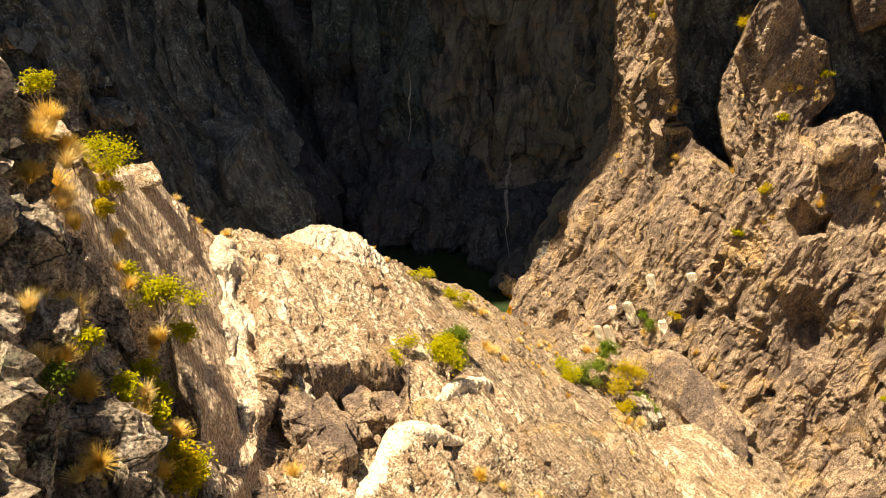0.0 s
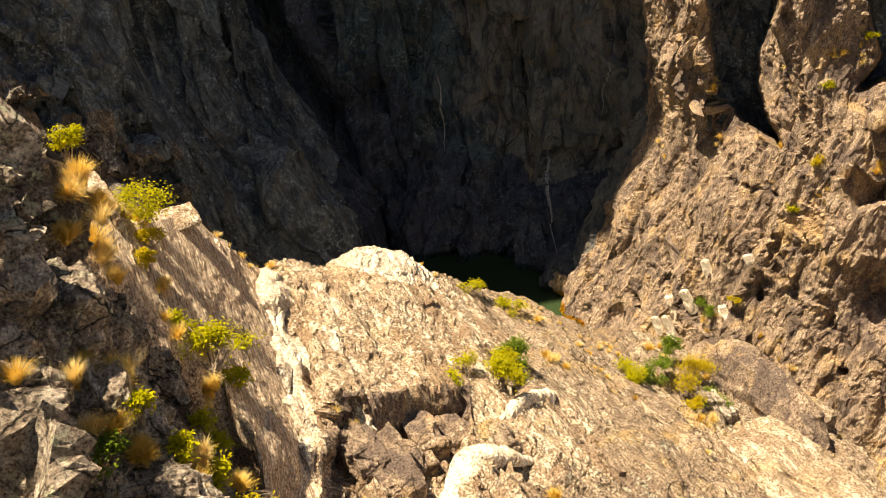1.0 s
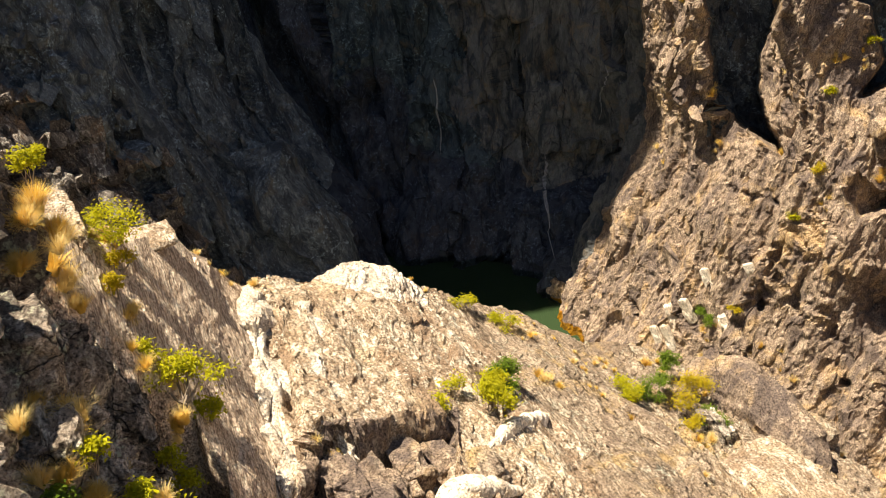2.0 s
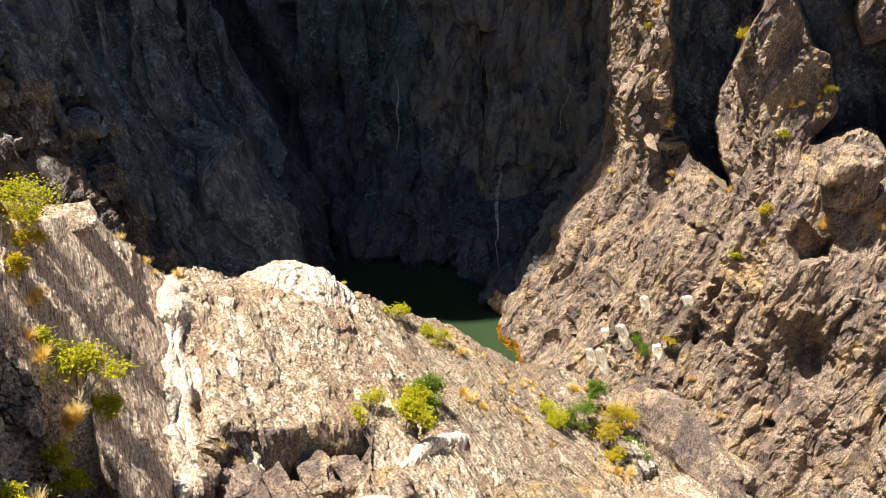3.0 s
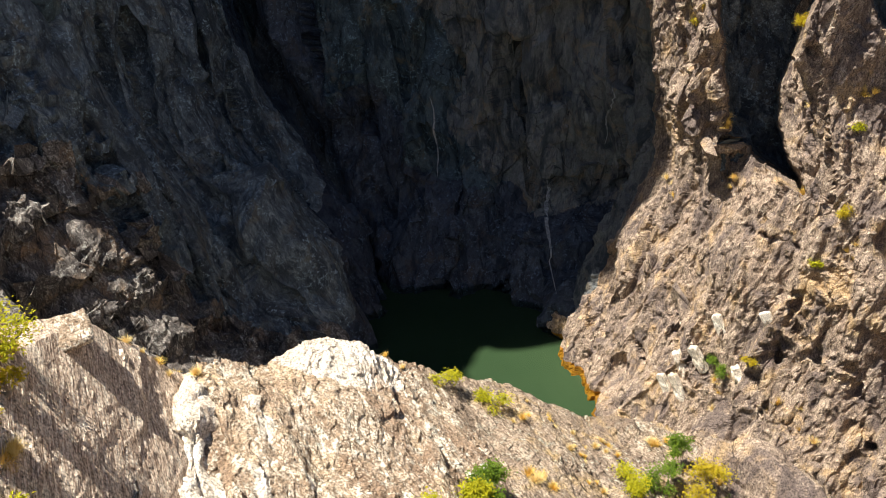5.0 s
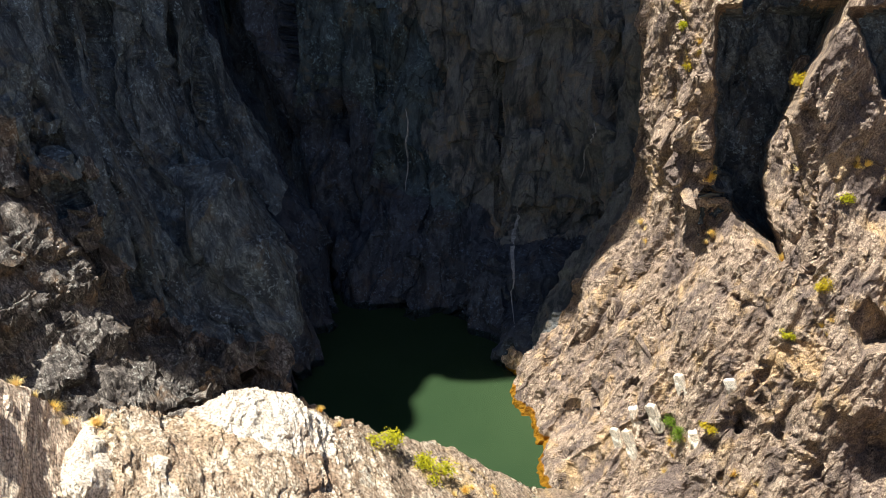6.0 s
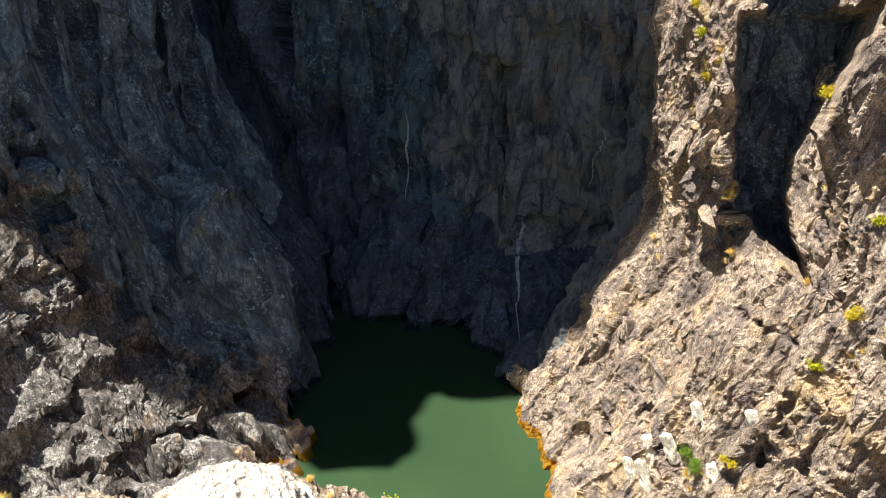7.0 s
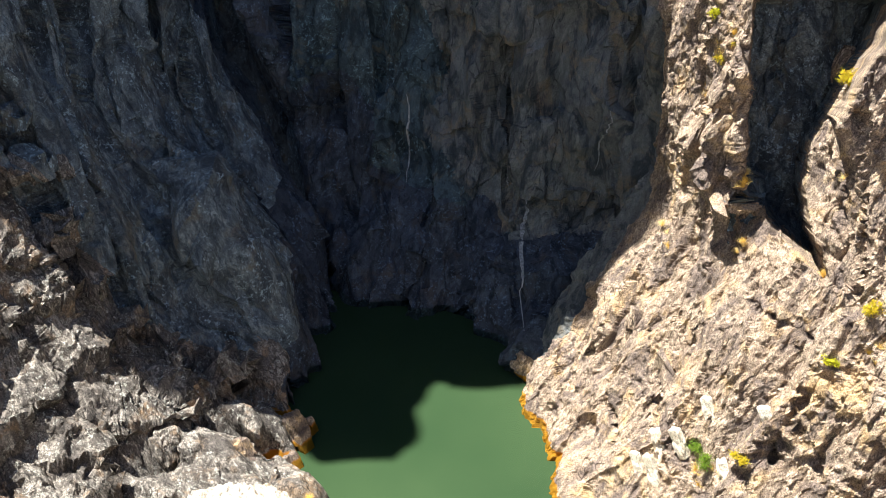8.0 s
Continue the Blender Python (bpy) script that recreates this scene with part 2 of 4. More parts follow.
def facets(p, sizes, turn, seed, tilt=0.75, joint=0.14, groove=0.2):
    """Fractured rock: each block has a height and a tilt of its own, with open joints between. sizes: along the turned axes."""
    q = (p @ axes_turned(turn) / np.array(sizes)).astype(np.float32)
    cell = np.floor(q).astype(np.int64)
    n = len(q)
    best, second = np.full(n, 9.0, np.float32), np.full(n, 9.0, np.float32)
    first, other = np.zeros(n, np.int8), np.zeros(n, np.int8)
    around = np.array([(i, j, k) for i in (-1, 0, 1) for j in (-1, 0, 1) for k in (-1, 0, 1)])
    for k, step in enumerate(around):
        c = cell + step
        a, b, d = mixed_bits(c[:, 0], c[:, 1], c[:, 2], seed)
        far = (q[:, 0] - c[:, 0] - a) ** 2 + (q[:, 1] - c[:, 1] - b) ** 2 + (q[:, 2] - c[:, 2] - d) ** 2
        near = far < best
        next_to = ~near & (far < second)
        other = np.where(near, first, np.where(next_to, k, other)).astype(np.int8)
        second = np.where(near, best, np.where(next_to, far, second)).astype(np.float32)
        first = np.where(near, k, first).astype(np.int8)
        best = np.where(near, far, best).astype(np.float32)
    best, second = np.sqrt(best), np.sqrt(second)

    def own(k):
        c = cell + around[k]
        a, b, d = mixed_bits(c[:, 0], c[:, 1], c[:, 2], seed)
        e, g, h = mixed_bits(c[:, 0] + 71, c[:, 1] - 37, c[:, 2] + 13, seed + 5)
        return (e * 2 - 1) + tilt * 2 * ((g * 2 - 1) * (q[:, 0] - c[:, 0] - a) + (h * 2 - 1) * (q[:, 1] - c[:, 1] - b) + (a * 2 - 1) * (q[:, 2] - c[:, 2] - d))

    height, other = own(first), own(other)
    gap = np.clip((second - best) / joint, 0, 1)
    return height * (0.5 + 0.5 * gap) + other * (0.5 - 0.5 * gap) - (1 - gap) * groove


def eased(rows, n, axis):
    """Resamples a grid of points along an axis through its stations, softly, at even steps."""
    rows = np.moveaxis(rows, axis, 0)
    k = len(rows)
    padded = np.concatenate([2 * rows[:1] - rows[1:2], rows, 2 * rows[-1:] - rows[-2:-1]])
    fine = np.linspace(0, k - 1, 40 * (k - 1) + 1)
    i = np.minimum(fine.astype(int), k - 2)
    u = (fine - i).reshape(-1, *[1] * (rows.ndim - 1))
    a, b, c, d = padded[i], padded[i + 1], padded[i + 2], padded[i + 3]
    dense = 0.5 * (2 * b + (c - a) * u + (2 * a - 5 * b + 4 * c - d) * u**2 + (3 * b - a - 3 * c + d) * u**3)
    length = np.r_[0, np.cumsum(np.sqrt((np.diff(dense, axis=0) ** 2).sum(-1)).reshape(len(dense) - 1, -1).mean(1))]
    at = np.interp(np.linspace(0, length[-1], n), length, np.arange(len(length)))
    i = np.minimum(at.astype(int), len(dense) - 2)
    u = (at - i).reshape(-1, *[1] * (rows.ndim - 1))
    return np.moveaxis(dense[i] * (1 - u) + dense[i + 1] * u, 0, axis)


def normals_of(grid):
    du, dv = np.gradient(grid, axis=1), np.gradient(grid, axis=0)
    n = np.cross(du, dv)
    return n / np.maximum(np.linalg.norm(n, axis=-1, keepdims=True), 1e-9)


def grid_mesh(name, grid, material, smooth=False):
    """One mesh over a grid of points (rows, columns, 3)."""
    r, c = grid.shape[:2]
    me = bpy.data.meshes.new(name)
    idx = np.arange(r * c).reshape(r, c)
    quads = np.stack([idx[:-1, :-1], idx[:-1, 1:], idx[1:, 1:], idx[1:, :-1]], -1).reshape(-1, 4)
    me.vertices.add(r * c)
    me.vertices.foreach_set("co", grid.astype(np.float32).ravel())
    me.loops.add(quads.size)
    me.loops.foreach_set("vertex_index", quads.astype(np.int32).ravel())
    me.polygons.add(len(quads))
    me.polygons.foreach_set("loop_start", np.arange(0, quads.size, 4, dtype=np.int32))
    me.polygons.foreach_set("loop_total", np.full(len(quads), 4, dtype=np.int32))
    me.polygons.foreach_set("use_smooth", np.full(len(quads), smooth))
    me.update(calc_edges=True)
    me.materials.append(material)
    return me


def roughened(grid, layers, seed, fade=None, bend=0.8, fibres=FIBRE, tilt=0.75):
    """Pushes a grid out along its normals by layers of fractured blocks (sizes, turn, depth) and fine noise."""
    flat, n = grid.reshape(-1, 3), normals_of(grid).reshape(-1, 3)
    # the joints bend a little
    bent = flat + bend * np.stack([soft_noise(flat, 3.6, seed + k, 4) for k in range(3)], 1)
    push = np.zeros(len(flat))
    for k, (sizes, turn, depth) in enumerate(layers):
        push += depth * facets(bent, sizes, turn, seed + 11 * k, tilt, joint=(0.28, 0.16, 0.09, 0.09)[k])
    first = layers[0]
    fibre = flat @ axes_turned(first[1]) / (np.array(first[0]) / max(first[0]))
    push += fibres * soft_noise(fibre, 1.6, seed + 91, 4)
    if fade is not None:
        push = push * fade(flat)
    return (flat + n * push[:, None]).reshape(grid.shape)


def gullied(g, across, lines):
    """Cuts narrow gullies into a grid; across: a coordinate over the grid; lines: (place, width, depth)."""
    n = normals_of(g)
    bend = 0.5 * soft_noise(g.reshape(-1, 3), 4.0, 77, 3).reshape(g.shape[:2])
    cut = 0
    for at, width, depth in lines:
        cut = cut + depth * np.exp(-(((across + bend - at) / width) ** 2))
    return g - n * cut[..., None]


def loft(rows, nu, nv):
    return eased(eased(np.array(rows, float), nv, 0), nu, 1)


SHAPES = {}


def cliff(name, rows, nu, nv, layers, seed, material, label, fade=None, shape=None, bend=0.8, fibres=FIBRE, tilt=0.75, after=None):
    grid = loft(rows, nu, nv)
    if shape:
        grid = shape(grid)
    grid = roughened(grid, layers, seed, fade, bend, fibres, tilt)
    SHAPES[name] = grid = after(grid) if after else grid
    return tagged(new(name, grid_mesh(name, grid, material)), label, "cliff", "", "structure")


# ---- the near ridge: a hillside that falls to +x, with a crest over the pool ----
SLOPE_X = (-60, -22, -14, -10, -9.2, -8.5, -7.8, -7.1, -6.6, -5.0, -2.0, -0.5, 1.2, 2.8, 3.5, 6.1, 7.7, 9.4, 11.5, 16.5, 18.0, 21, 26, 60)
SLOPE_Z = (52, 42, 37, 33.6, 31.5, 29.6, 27.7, 25.9, 24.6, 24.2, 23.0, 22.1, 21.3, 20.2, 19.6, 18.2, 16.9, 15.8, 15.3, 13.2, 11.5, 6.5, 4.0, 2.0)
CREST_X = (-60, -12, -10, -8.7, -7.2, -4.4, -3.0, 0.0, 4.0, 8.0, 14.0, 60)
CREST_Y = (20, 23.2, 24.0, 27.5, 28.9, 31.0, 32.2, 34.2, 35.7, 36.2, 35.0, 34)


FOLD, CRAG = (0.45, -0.85, -0.13), (0.35, -0.55, -0.75)


def ridge_height(x, y):
    along = x + 0.278 * (y - 22)
    shift = 0.5 * np.clip((21.5 - y) / 3, 0, 1) * np.clip(-5.5 - along, 0, 1)
    z = np.interp(along + shift, SLOPE_X, SLOPE_Z)
    gentle = np.interp(along, (-12, -9.4, -8.5, -7.4, -6.6, -5.0, -3.5), (33.5, 31.0, 29.4, 27.1, 26.0, 24.4, 23.7))
    w = np.clip((y - 18.3) / 2.6, 0, 1) * (along < -3.5)
    z = z + w * w * (3 - 2 * w) * (gentle - z)
    # a plane fibrous face falls from the crag's crest to the quartz rib, west of which a gully runs down
    face = 25.24 + (-5.6 - 0.22 * (y - 18.5) - x) / 0.55
    top = np.interp(y, (18.5, 20.2, 22, 24, 26.65, 28.4), (31.5, 31.2, 29.4, 28.6, 27.6, 25.2))
    face = np.minimum(face, top + 0.3 * (face - top))
    ragged = 0.35 * soft_noise(np.stack([x, z, 0 * x], -1).reshape(-1, 3), 1.2, 38, 3).reshape(x.shape)
    near_end = np.interp(x, (-6.3, -5.6, -4.8), (18.3, 17.6, 14.8))
    w_face = np.clip((y - near_end - ragged) / 0.5, 0, 1) * np.clip((-5.0 - along) / 0.5, 0, 1)
    z = z + w_face * (face - z)
    gully = np.exp(-(((y - 17.3 - ragged) / 0.75) ** 2)) * np.clip((-5.6 - along) / 0.6, 0, 1) * np.clip((along + 9.6) / 1.2, 0, 1)
    z = z - 1.8 * gully * (1 - w_face)
    z = z - 1.3 * np.exp(-((x + 4.9) ** 2 / 0.14 + (y - 17.2) ** 2 / 0.9))
    lip = 20.7 + 0.86 * (x + 4.1) + 0.85 * soft_noise(np.stack([x, 0 * x, 0 * x], -1).reshape(-1, 3), 1.1, 36, 3).reshape(x.shape)   # the slab breaks off in a dark step
    side = np.clip((x + 4.35) / 0.3, 0, 1) * np.clip((-0.5 - x) / 0.5, 0, 1)
    z = z - 1.5 * side * np.clip((lip - y) / 0.5, 0, 1) * np.clip((y - 14) / 5, 0, 1)
    z = z - 0.8 * np.exp(-((along + 4.9) ** 2 / 0.06)) * np.clip((y - 17) / 3, 0, 1) * np.clip((28 - y) / 3, 0, 1)   # cleft beside the quartz rib
    z = z + 0.95 * np.exp(-((x + 3.2) ** 2 / 2.8 + (y - 31.4) ** 2 / 2.2))          # pale knob on the crest
    z = z + 0.55 * np.exp(-((x + 2.9) ** 2 / 6.0 + (y - 28.8) ** 2 / 4.5))
    bent = 0.9 * soft_noise(np.stack([x, y, 0 * x], -1).reshape(-1, 3), 3.0, 33, 3).reshape(x.shape)
    steps = (z + bent) / 1.7
    ledge = np.floor(steps) + np.clip((steps % 1 - 0.45) / 0.5, 0, 1)
    on = np.clip((-6.6 - along) / 0.8, 0, 1) * np.clip((21 - y) / 2, 0, 1) * np.clip((along + 20) / 4, 0, 1) * (1 - w_face)
    z = z + 0.85 * on * (ledge * 1.7 - 0.5 - bent - z)                               # ledges of the crag
    east = x - 0.28 + 0.16 * (y - 26.2)
    z = z - 1.2 * np.clip(east / 0.12, 0, 1) * np.clip((1.1 - east) / 0.9, 0, 1) * np.clip((y - 23.9) / 0.5, 0, 1) * np.clip((27.0 - y) / 0.9, 0, 1)   # dark crevice with shrubs
    past = np.maximum(y - np.interp(x, CREST_X, CREST_Y), 0)
    steep = np.interp(x, (-9.5, -8), (1.4, 2.6))
    return np.maximum(z - steep * past - 1.2 * np.maximum(past - 3.5, 0), -3 + 0 * z)


def ridge_grid(a0, a1, y0, y1, na, ny):
    """A grid over the hillside, its columns running along the strike."""
    a, y = np.meshgrid(np.linspace(a0, a1, na), np.linspace(y0, y1, ny))
    x = a - 0.278 * (y - 22)
    return np.stack([x, y, ridge_height(x, y)], -1)


def face_part(p):
    """How far a point belongs to the fibrous face."""
    along = p[:, 0] + 0.278 * (p[:, 1] - 22)
    return np.clip((p[:, 1] - np.interp(p[:, 0], (-6.3, -5.6, -4.8), (18.3, 17.6, 14.8))) / 0.5, 0, 1) * np.clip((-4.9 - along) / 0.4, 0, 1)


def ridge_fade(p):
    slab = np.clip((p[:, 0] + 7) / 2, 0, 1) * np.clip((p[:, 1] - 20) / 2, 0, 1) * np.clip((9 - p[:, 0]) / 3, 0, 1)
    return (1 - 0.55 * slab) * (1 - 0.8 * face_part(p))


def crag_fade(p):
    return np.interp(p[:, 1] - np.interp(p[:, 0], (-6.3, -5.6, -4.8), (18.3, 17.6, 14.8)), (-0.5, 0.3), (0.85, 0.07))


def two_faced(me, grid, other, test):
    """Gives the faces of a grid mesh that pass the test a second material."""
    mid = (grid[:-1, :-1] + grid[1:, 1:]).reshape(-1, 3) / 2
    me.materials.append(other)
    me.polygons.foreach_set("material_index", test(mid).astype(np.int32))
    return me


def also_faced(me, grid, other, test):
    """Gives the faces that pass the test one more material, and leaves the others."""
    mid = (grid[:-1, :-1] + grid[1:, 1:]).reshape(-1, 3) / 2
    me.materials.append(other)
    index = np.zeros(len(mid), np.int32)
    me.polygons.foreach_get("material_index", index)
    index[test(mid)] = len(me.materials) - 1
    me.polygons.foreach_set("material_index", index)


slab_grid = roughened(ridge_grid(-6.45, 24, 6, 39.5, 660, 660), [((4.5, 1.5, 1.3), FOLD, 0.32), ((1.2, 0.5, 0.5), FOLD, 0.13), ((0.34, 0.19, 0.2), FOLD, 0.085)], 3, ridge_fade)
slab_mesh = two_faced(grid_mesh("ridge_south", slab_grid, rock_pale), slab_grid, rock_tan,
                      lambda p: p[:, 0] + 0.278 * (p[:, 1] - 22) + 2.2 * soft_noise(p, 3.0, 8, 5) > 3.2 - 3.5 * np.clip((21.5 - p[:, 1]) / 2, 0, 1))
also_faced(slab_mesh, slab_grid, rock_brown, lambda p: (p[:, 0] > -4.3) & (p[:, 0] < -0.4) & (np.abs(p[:, 1] - 19.9 - 0.86 * (p[:, 0] + 4.1) + 0.5 * soft_noise(p, 1.0, 6, 3)) < 0.9))
also_faced(slab_mesh, slab_grid, rock_white, lambda p: (p[:, 0] + 3.3) ** 2 / 4.4 + (p[:, 1] - 31.0) ** 2 / 3.2 + 0.9 * soft_noise(p, 1.1, 12, 4) < 0.85)
also_faced(slab_mesh, slab_grid, rock_white, lambda p: np.abs(p[:, 0] + 4.15 + 0.25 * (p[:, 1] - 24) + 0.35 * soft_noise(p, 0.9, 16, 4)) < (0.05 + 0.8 * soft_noise(p, 1.1, 18, 4)) * (p[:, 1] < 28.5))
also_faced(slab_mesh, slab_grid, rock_face, lambda p: face_part(p) + 0.4 * soft_noise(p, 0.8, 22, 3) > 0.5)
ridge = tagged(new("ridge_south", slab_mesh), "pale fibrous schist hillside falling to a crest over the pool", "rock slope", "", "structure")
crag_grid = roughened(ridge_grid(-15, -6.4, 6, 31, 330, 560), [((3.0, 1.9, 2.0), CRAG, 0.95), ((1.0, 0.6, 0.7), CRAG, 0.26), ((0.4, 0.16, 0.2), FACE, 0.16)], 7, crag_fade)
crag_mesh = two_faced(grid_mesh("ridge_crag", crag_grid, rock_crag), crag_grid, rock_face,
                      lambda p: p[:, 1] + 0.4 * soft_noise(p, 1.2, 4, 3) > np.interp(p[:, 0], (-6.3, -5.6, -4.8), (18.4, 17.7, 14.9)))
tagged(new("ridge_crag", crag_mesh), "dark lichened crag with a brown fibrous face, patched with dry grass", "rock slope", "", "structure")


def ground_at(x, y):
    """The height of the ridge at a place."""
    along = x + 0.278 * (y - 22)
    grid = crag_grid if along < -6.42 else slab_grid
    k = np.argmin((grid[..., 0] - x) ** 2 + (grid[..., 1] - y) ** 2)
    return float(grid.reshape(-1, 3)[k, 2])


# ---- the gorge walls, row by row from the foot up ----
WEST, NORTH, EAST = (0.38, -0.30, -0.87), (0.05, 0.0, 1.0), (0.25, -0.05, 0.95)
west_rows = [
    [(-12, 42, -5), (-6.5, 50, -5), (-5.2, 57, -5), (-6.2, 62, -5), (-6.3, 66, -5), (-6, 70, -5), (-5.4, 76, -5), (-6, 79.5, -5), (-7.5, 83, -5), (-10, 88, -5), (-12, 97, -5)],
    [(-14, 42, 0.4), (-8.5, 50, 0.4), (-7, 57, 0.4), (-8, 62.3, 0.4), (-7.9, 66, 0.4), (-7.6, 70, 0.4), (-6.9, 76, 0.4), (-7.5, 80, 0.4), (-9, 83.5, 0.4), (-11.5, 88, 0.4), (-13.5, 97, 0.4)],
    [(-20, 42.5, 2.6), (-14, 50.5, 2.6), (-12, 57.5, 2.6), (-10, 62.7, 2.6), (-9.1, 66.3, 2.8), (-8.8, 70.3, 2.8), (-7.9, 76.3, 2.8), (-8.2, 80.5, 2.8), (-9.6, 84, 2.8), (-12, 88.5, 2.8), (-14, 97, 2.8)],
    [(-24, 43, 7), (-21.3, 53, 7), (-18.9, 60, 6.5), (-17.6, 65.5, 7), (-15.5, 68.6, 7.5), (-11.2, 69.6, 7.5), (-10.3, 78, 7), (-10.2, 82, 7), (-11, 85, 7), (-13.5, 90, 7), (-15, 98, 7)],
    [(-28, 44, 16), (-26.7, 54, 15), (-23.8, 60.7, 15), (-20.8, 65, 16), (-20, 70, 16), (-19, 75, 16), (-16.6, 80, 15), (-14.8, 83.5, 15), (-15.2, 86.5, 15), (-17, 91, 15), (-18, 99, 15)],
    [(-33, 45, 25), (-33, 54, 25), (-30, 61.2, 24), (-24.6, 66.5, 24), (-22.6, 71, 24), (-20.8, 76.5, 23), (-18.8, 81, 23), (-17.5, 84.6, 24), (-18.7, 87.5, 24), (-20, 92, 24), (-20, 100, 24)],
    [(-40, 46, 33), (-38.4, 54, 34), (-34.8, 61.5, 32), (-28, 67, 32), (-24, 72, 32), (-22.5, 77.5, 32), (-21, 82, 32), (-20, 86, 32), (-21, 89, 32), (-22, 93, 32), (-22, 101, 32)],
]


STEEP = (0.32, 0.12, 0.95)


def slotted(g, outline, into, depth_y, seed):
    """Cuts a slot with a ragged outline back into the rock, as far as a given y; outline: its corners (x, z) where y is its first number."""
    y0, corners = outline
    into = np.array(into)
    back = (y0 - g[..., 1]) / into[1]
    bend = np.stack([soft_noise(g.reshape(-1, 3), 1.3, seed + k, 4).reshape(g.shape[:2]) for k in (0, 1)], -1) * 0.32
    u, v = g[..., 0] + back * into[0] + bend[..., 0], g[..., 2] + back * into[2] + bend[..., 1]
    inside = np.zeros(u.shape, bool)
    for (ax, az), (bx, bz) in zip(corners, corners[1:] + corners[:1]):
        if az != bz:
            inside ^= ((az > v) != (bz > v)) & (u < (bx - ax) * (v - az) / (bz - az) + ax)
    soft = inside.astype(float)
    for axis in (0, 1):
        soft = (np.roll(soft, 1, axis) + soft + np.roll(soft, -1, axis)) / 3
    rough = depth_y + 0.8 * soft_noise(g.reshape(-1, 3), 1.8, seed + 2, 4).reshape(u.shape)
    return g + (soft * np.maximum(rough - g[..., 1], 0) / into[1])[..., None] * into


def scored(g, lines):
    """Opens joints along lines of points on the rock; each: points, width, depth."""
    n, flat = normals_of(g), g.reshape(-1, 3)
    bent = flat + 0.22 * np.stack([soft_noise(flat, 1.6, 60 + k, 1) for k in range(3)], 1)
    cut = np.zeros(len(flat))
    for line, width, depth in lines:
        far = np.full(len(flat), 9e9)
        for p, q in zip(line, line[1:]):
            p, q = np.array(p, float), np.array(q, float)
            d = q - p
            u = np.clip((bent - p) @ d / (d @ d), 0, 1)
            far = np.minimum(far, ((bent - p - u[:, None] * d) ** 2).sum(1))
        cut += depth * np.exp(-far / width**2)
    return g - n * cut.reshape(g.shape[:2])[..., None]


def terraced(g, up, size, depth, seed, where=None, block_sizes=(2.2, 0.9, 1.3), drop=0.12):
    """Broken ledges: the rock bulges out over each step's height and drops back to a narrow tread."""
    n, p = normals_of(g), g.reshape(-1, 3)
    up = np.array(up) / np.linalg.norm(up)
    block = facets(p, block_sizes, STEEP, seed, 0.0, 0.004, 0.0)
    phase = p @ up / size + 1.7 * block + 0.9 * soft_noise(p, 1.5, seed + 1, 4)
    rise = phase % 1
    rise = np.where(rise < 1 - drop, rise / (1 - drop), (1 - rise) / drop)
    much = np.clip(0.25 + 1.5 * soft_noise(p, 2.0, seed + 2, 3) + 0.5 * block, 0, 1.4)
    if where is not None:
        much = much * where(p)
    return g + n * (depth * much * (rise - 0.5)).reshape(g.shape[:2])[..., None]


def ponded(g):
    """A small rock pool in the shelf beside the large one."""
    g = g.copy()
    g[..., 2] -= 3.4 * np.exp(-((g[..., 0] + 15.2) ** 2 / 5.0 + (g[..., 1] - 55.8) ** 2 / 3.0))
    p = g.reshape(-1, 3)
    rise = ((p[:, 2] + 1.6 * soft_noise(p, 4.5, 35, 4)) / 3.4 % 1).reshape(g.shape[:2])
    on = np.clip((66 - g[..., 1]) / 3, 0, 1) * np.clip((g[..., 2] - 2) / 2, 0, 1)
    g = g + normals_of(g) * (1.1 * on * (0.5 - rise))[..., None]                       # ledges that catch the sun
    return gullied(g, g[..., 1] - 0.345 * g[..., 2], ((54.6, 0.4, 1.0), (58.2, 0.5, 1.4), (62.2, 0.4, 1.3), (66.4, 0.5, 1.6), (69.6, 0.3, 1.0), (72.4, 0.45, 1.6), (76.2, 0.4, 1.4)))


def finned(g):
    """Slabs that lean down the sunlit end of the wall, with lit edges and dark gaps."""
    sunny = lambda p: np.clip((66.5 - p[:, 1]) / 3, 0, 1) * np.clip((p[:, 2] - 1.0) / 1.5, 0, 1)
    g = terraced(g, (-0.22, -0.95, 0.23), 2.9, 0.7, 111, sunny, (9.0, 3.0, 3.0), 0.3)
    return terraced(g, (-0.15, -0.35, 0.92), 0.8, 0.34, 115, lambda p: sunny(p) * np.clip((p[:, 2] - 5) / 4, 0.25, 1), (3.5, 1.2, 1.2), 0.35)


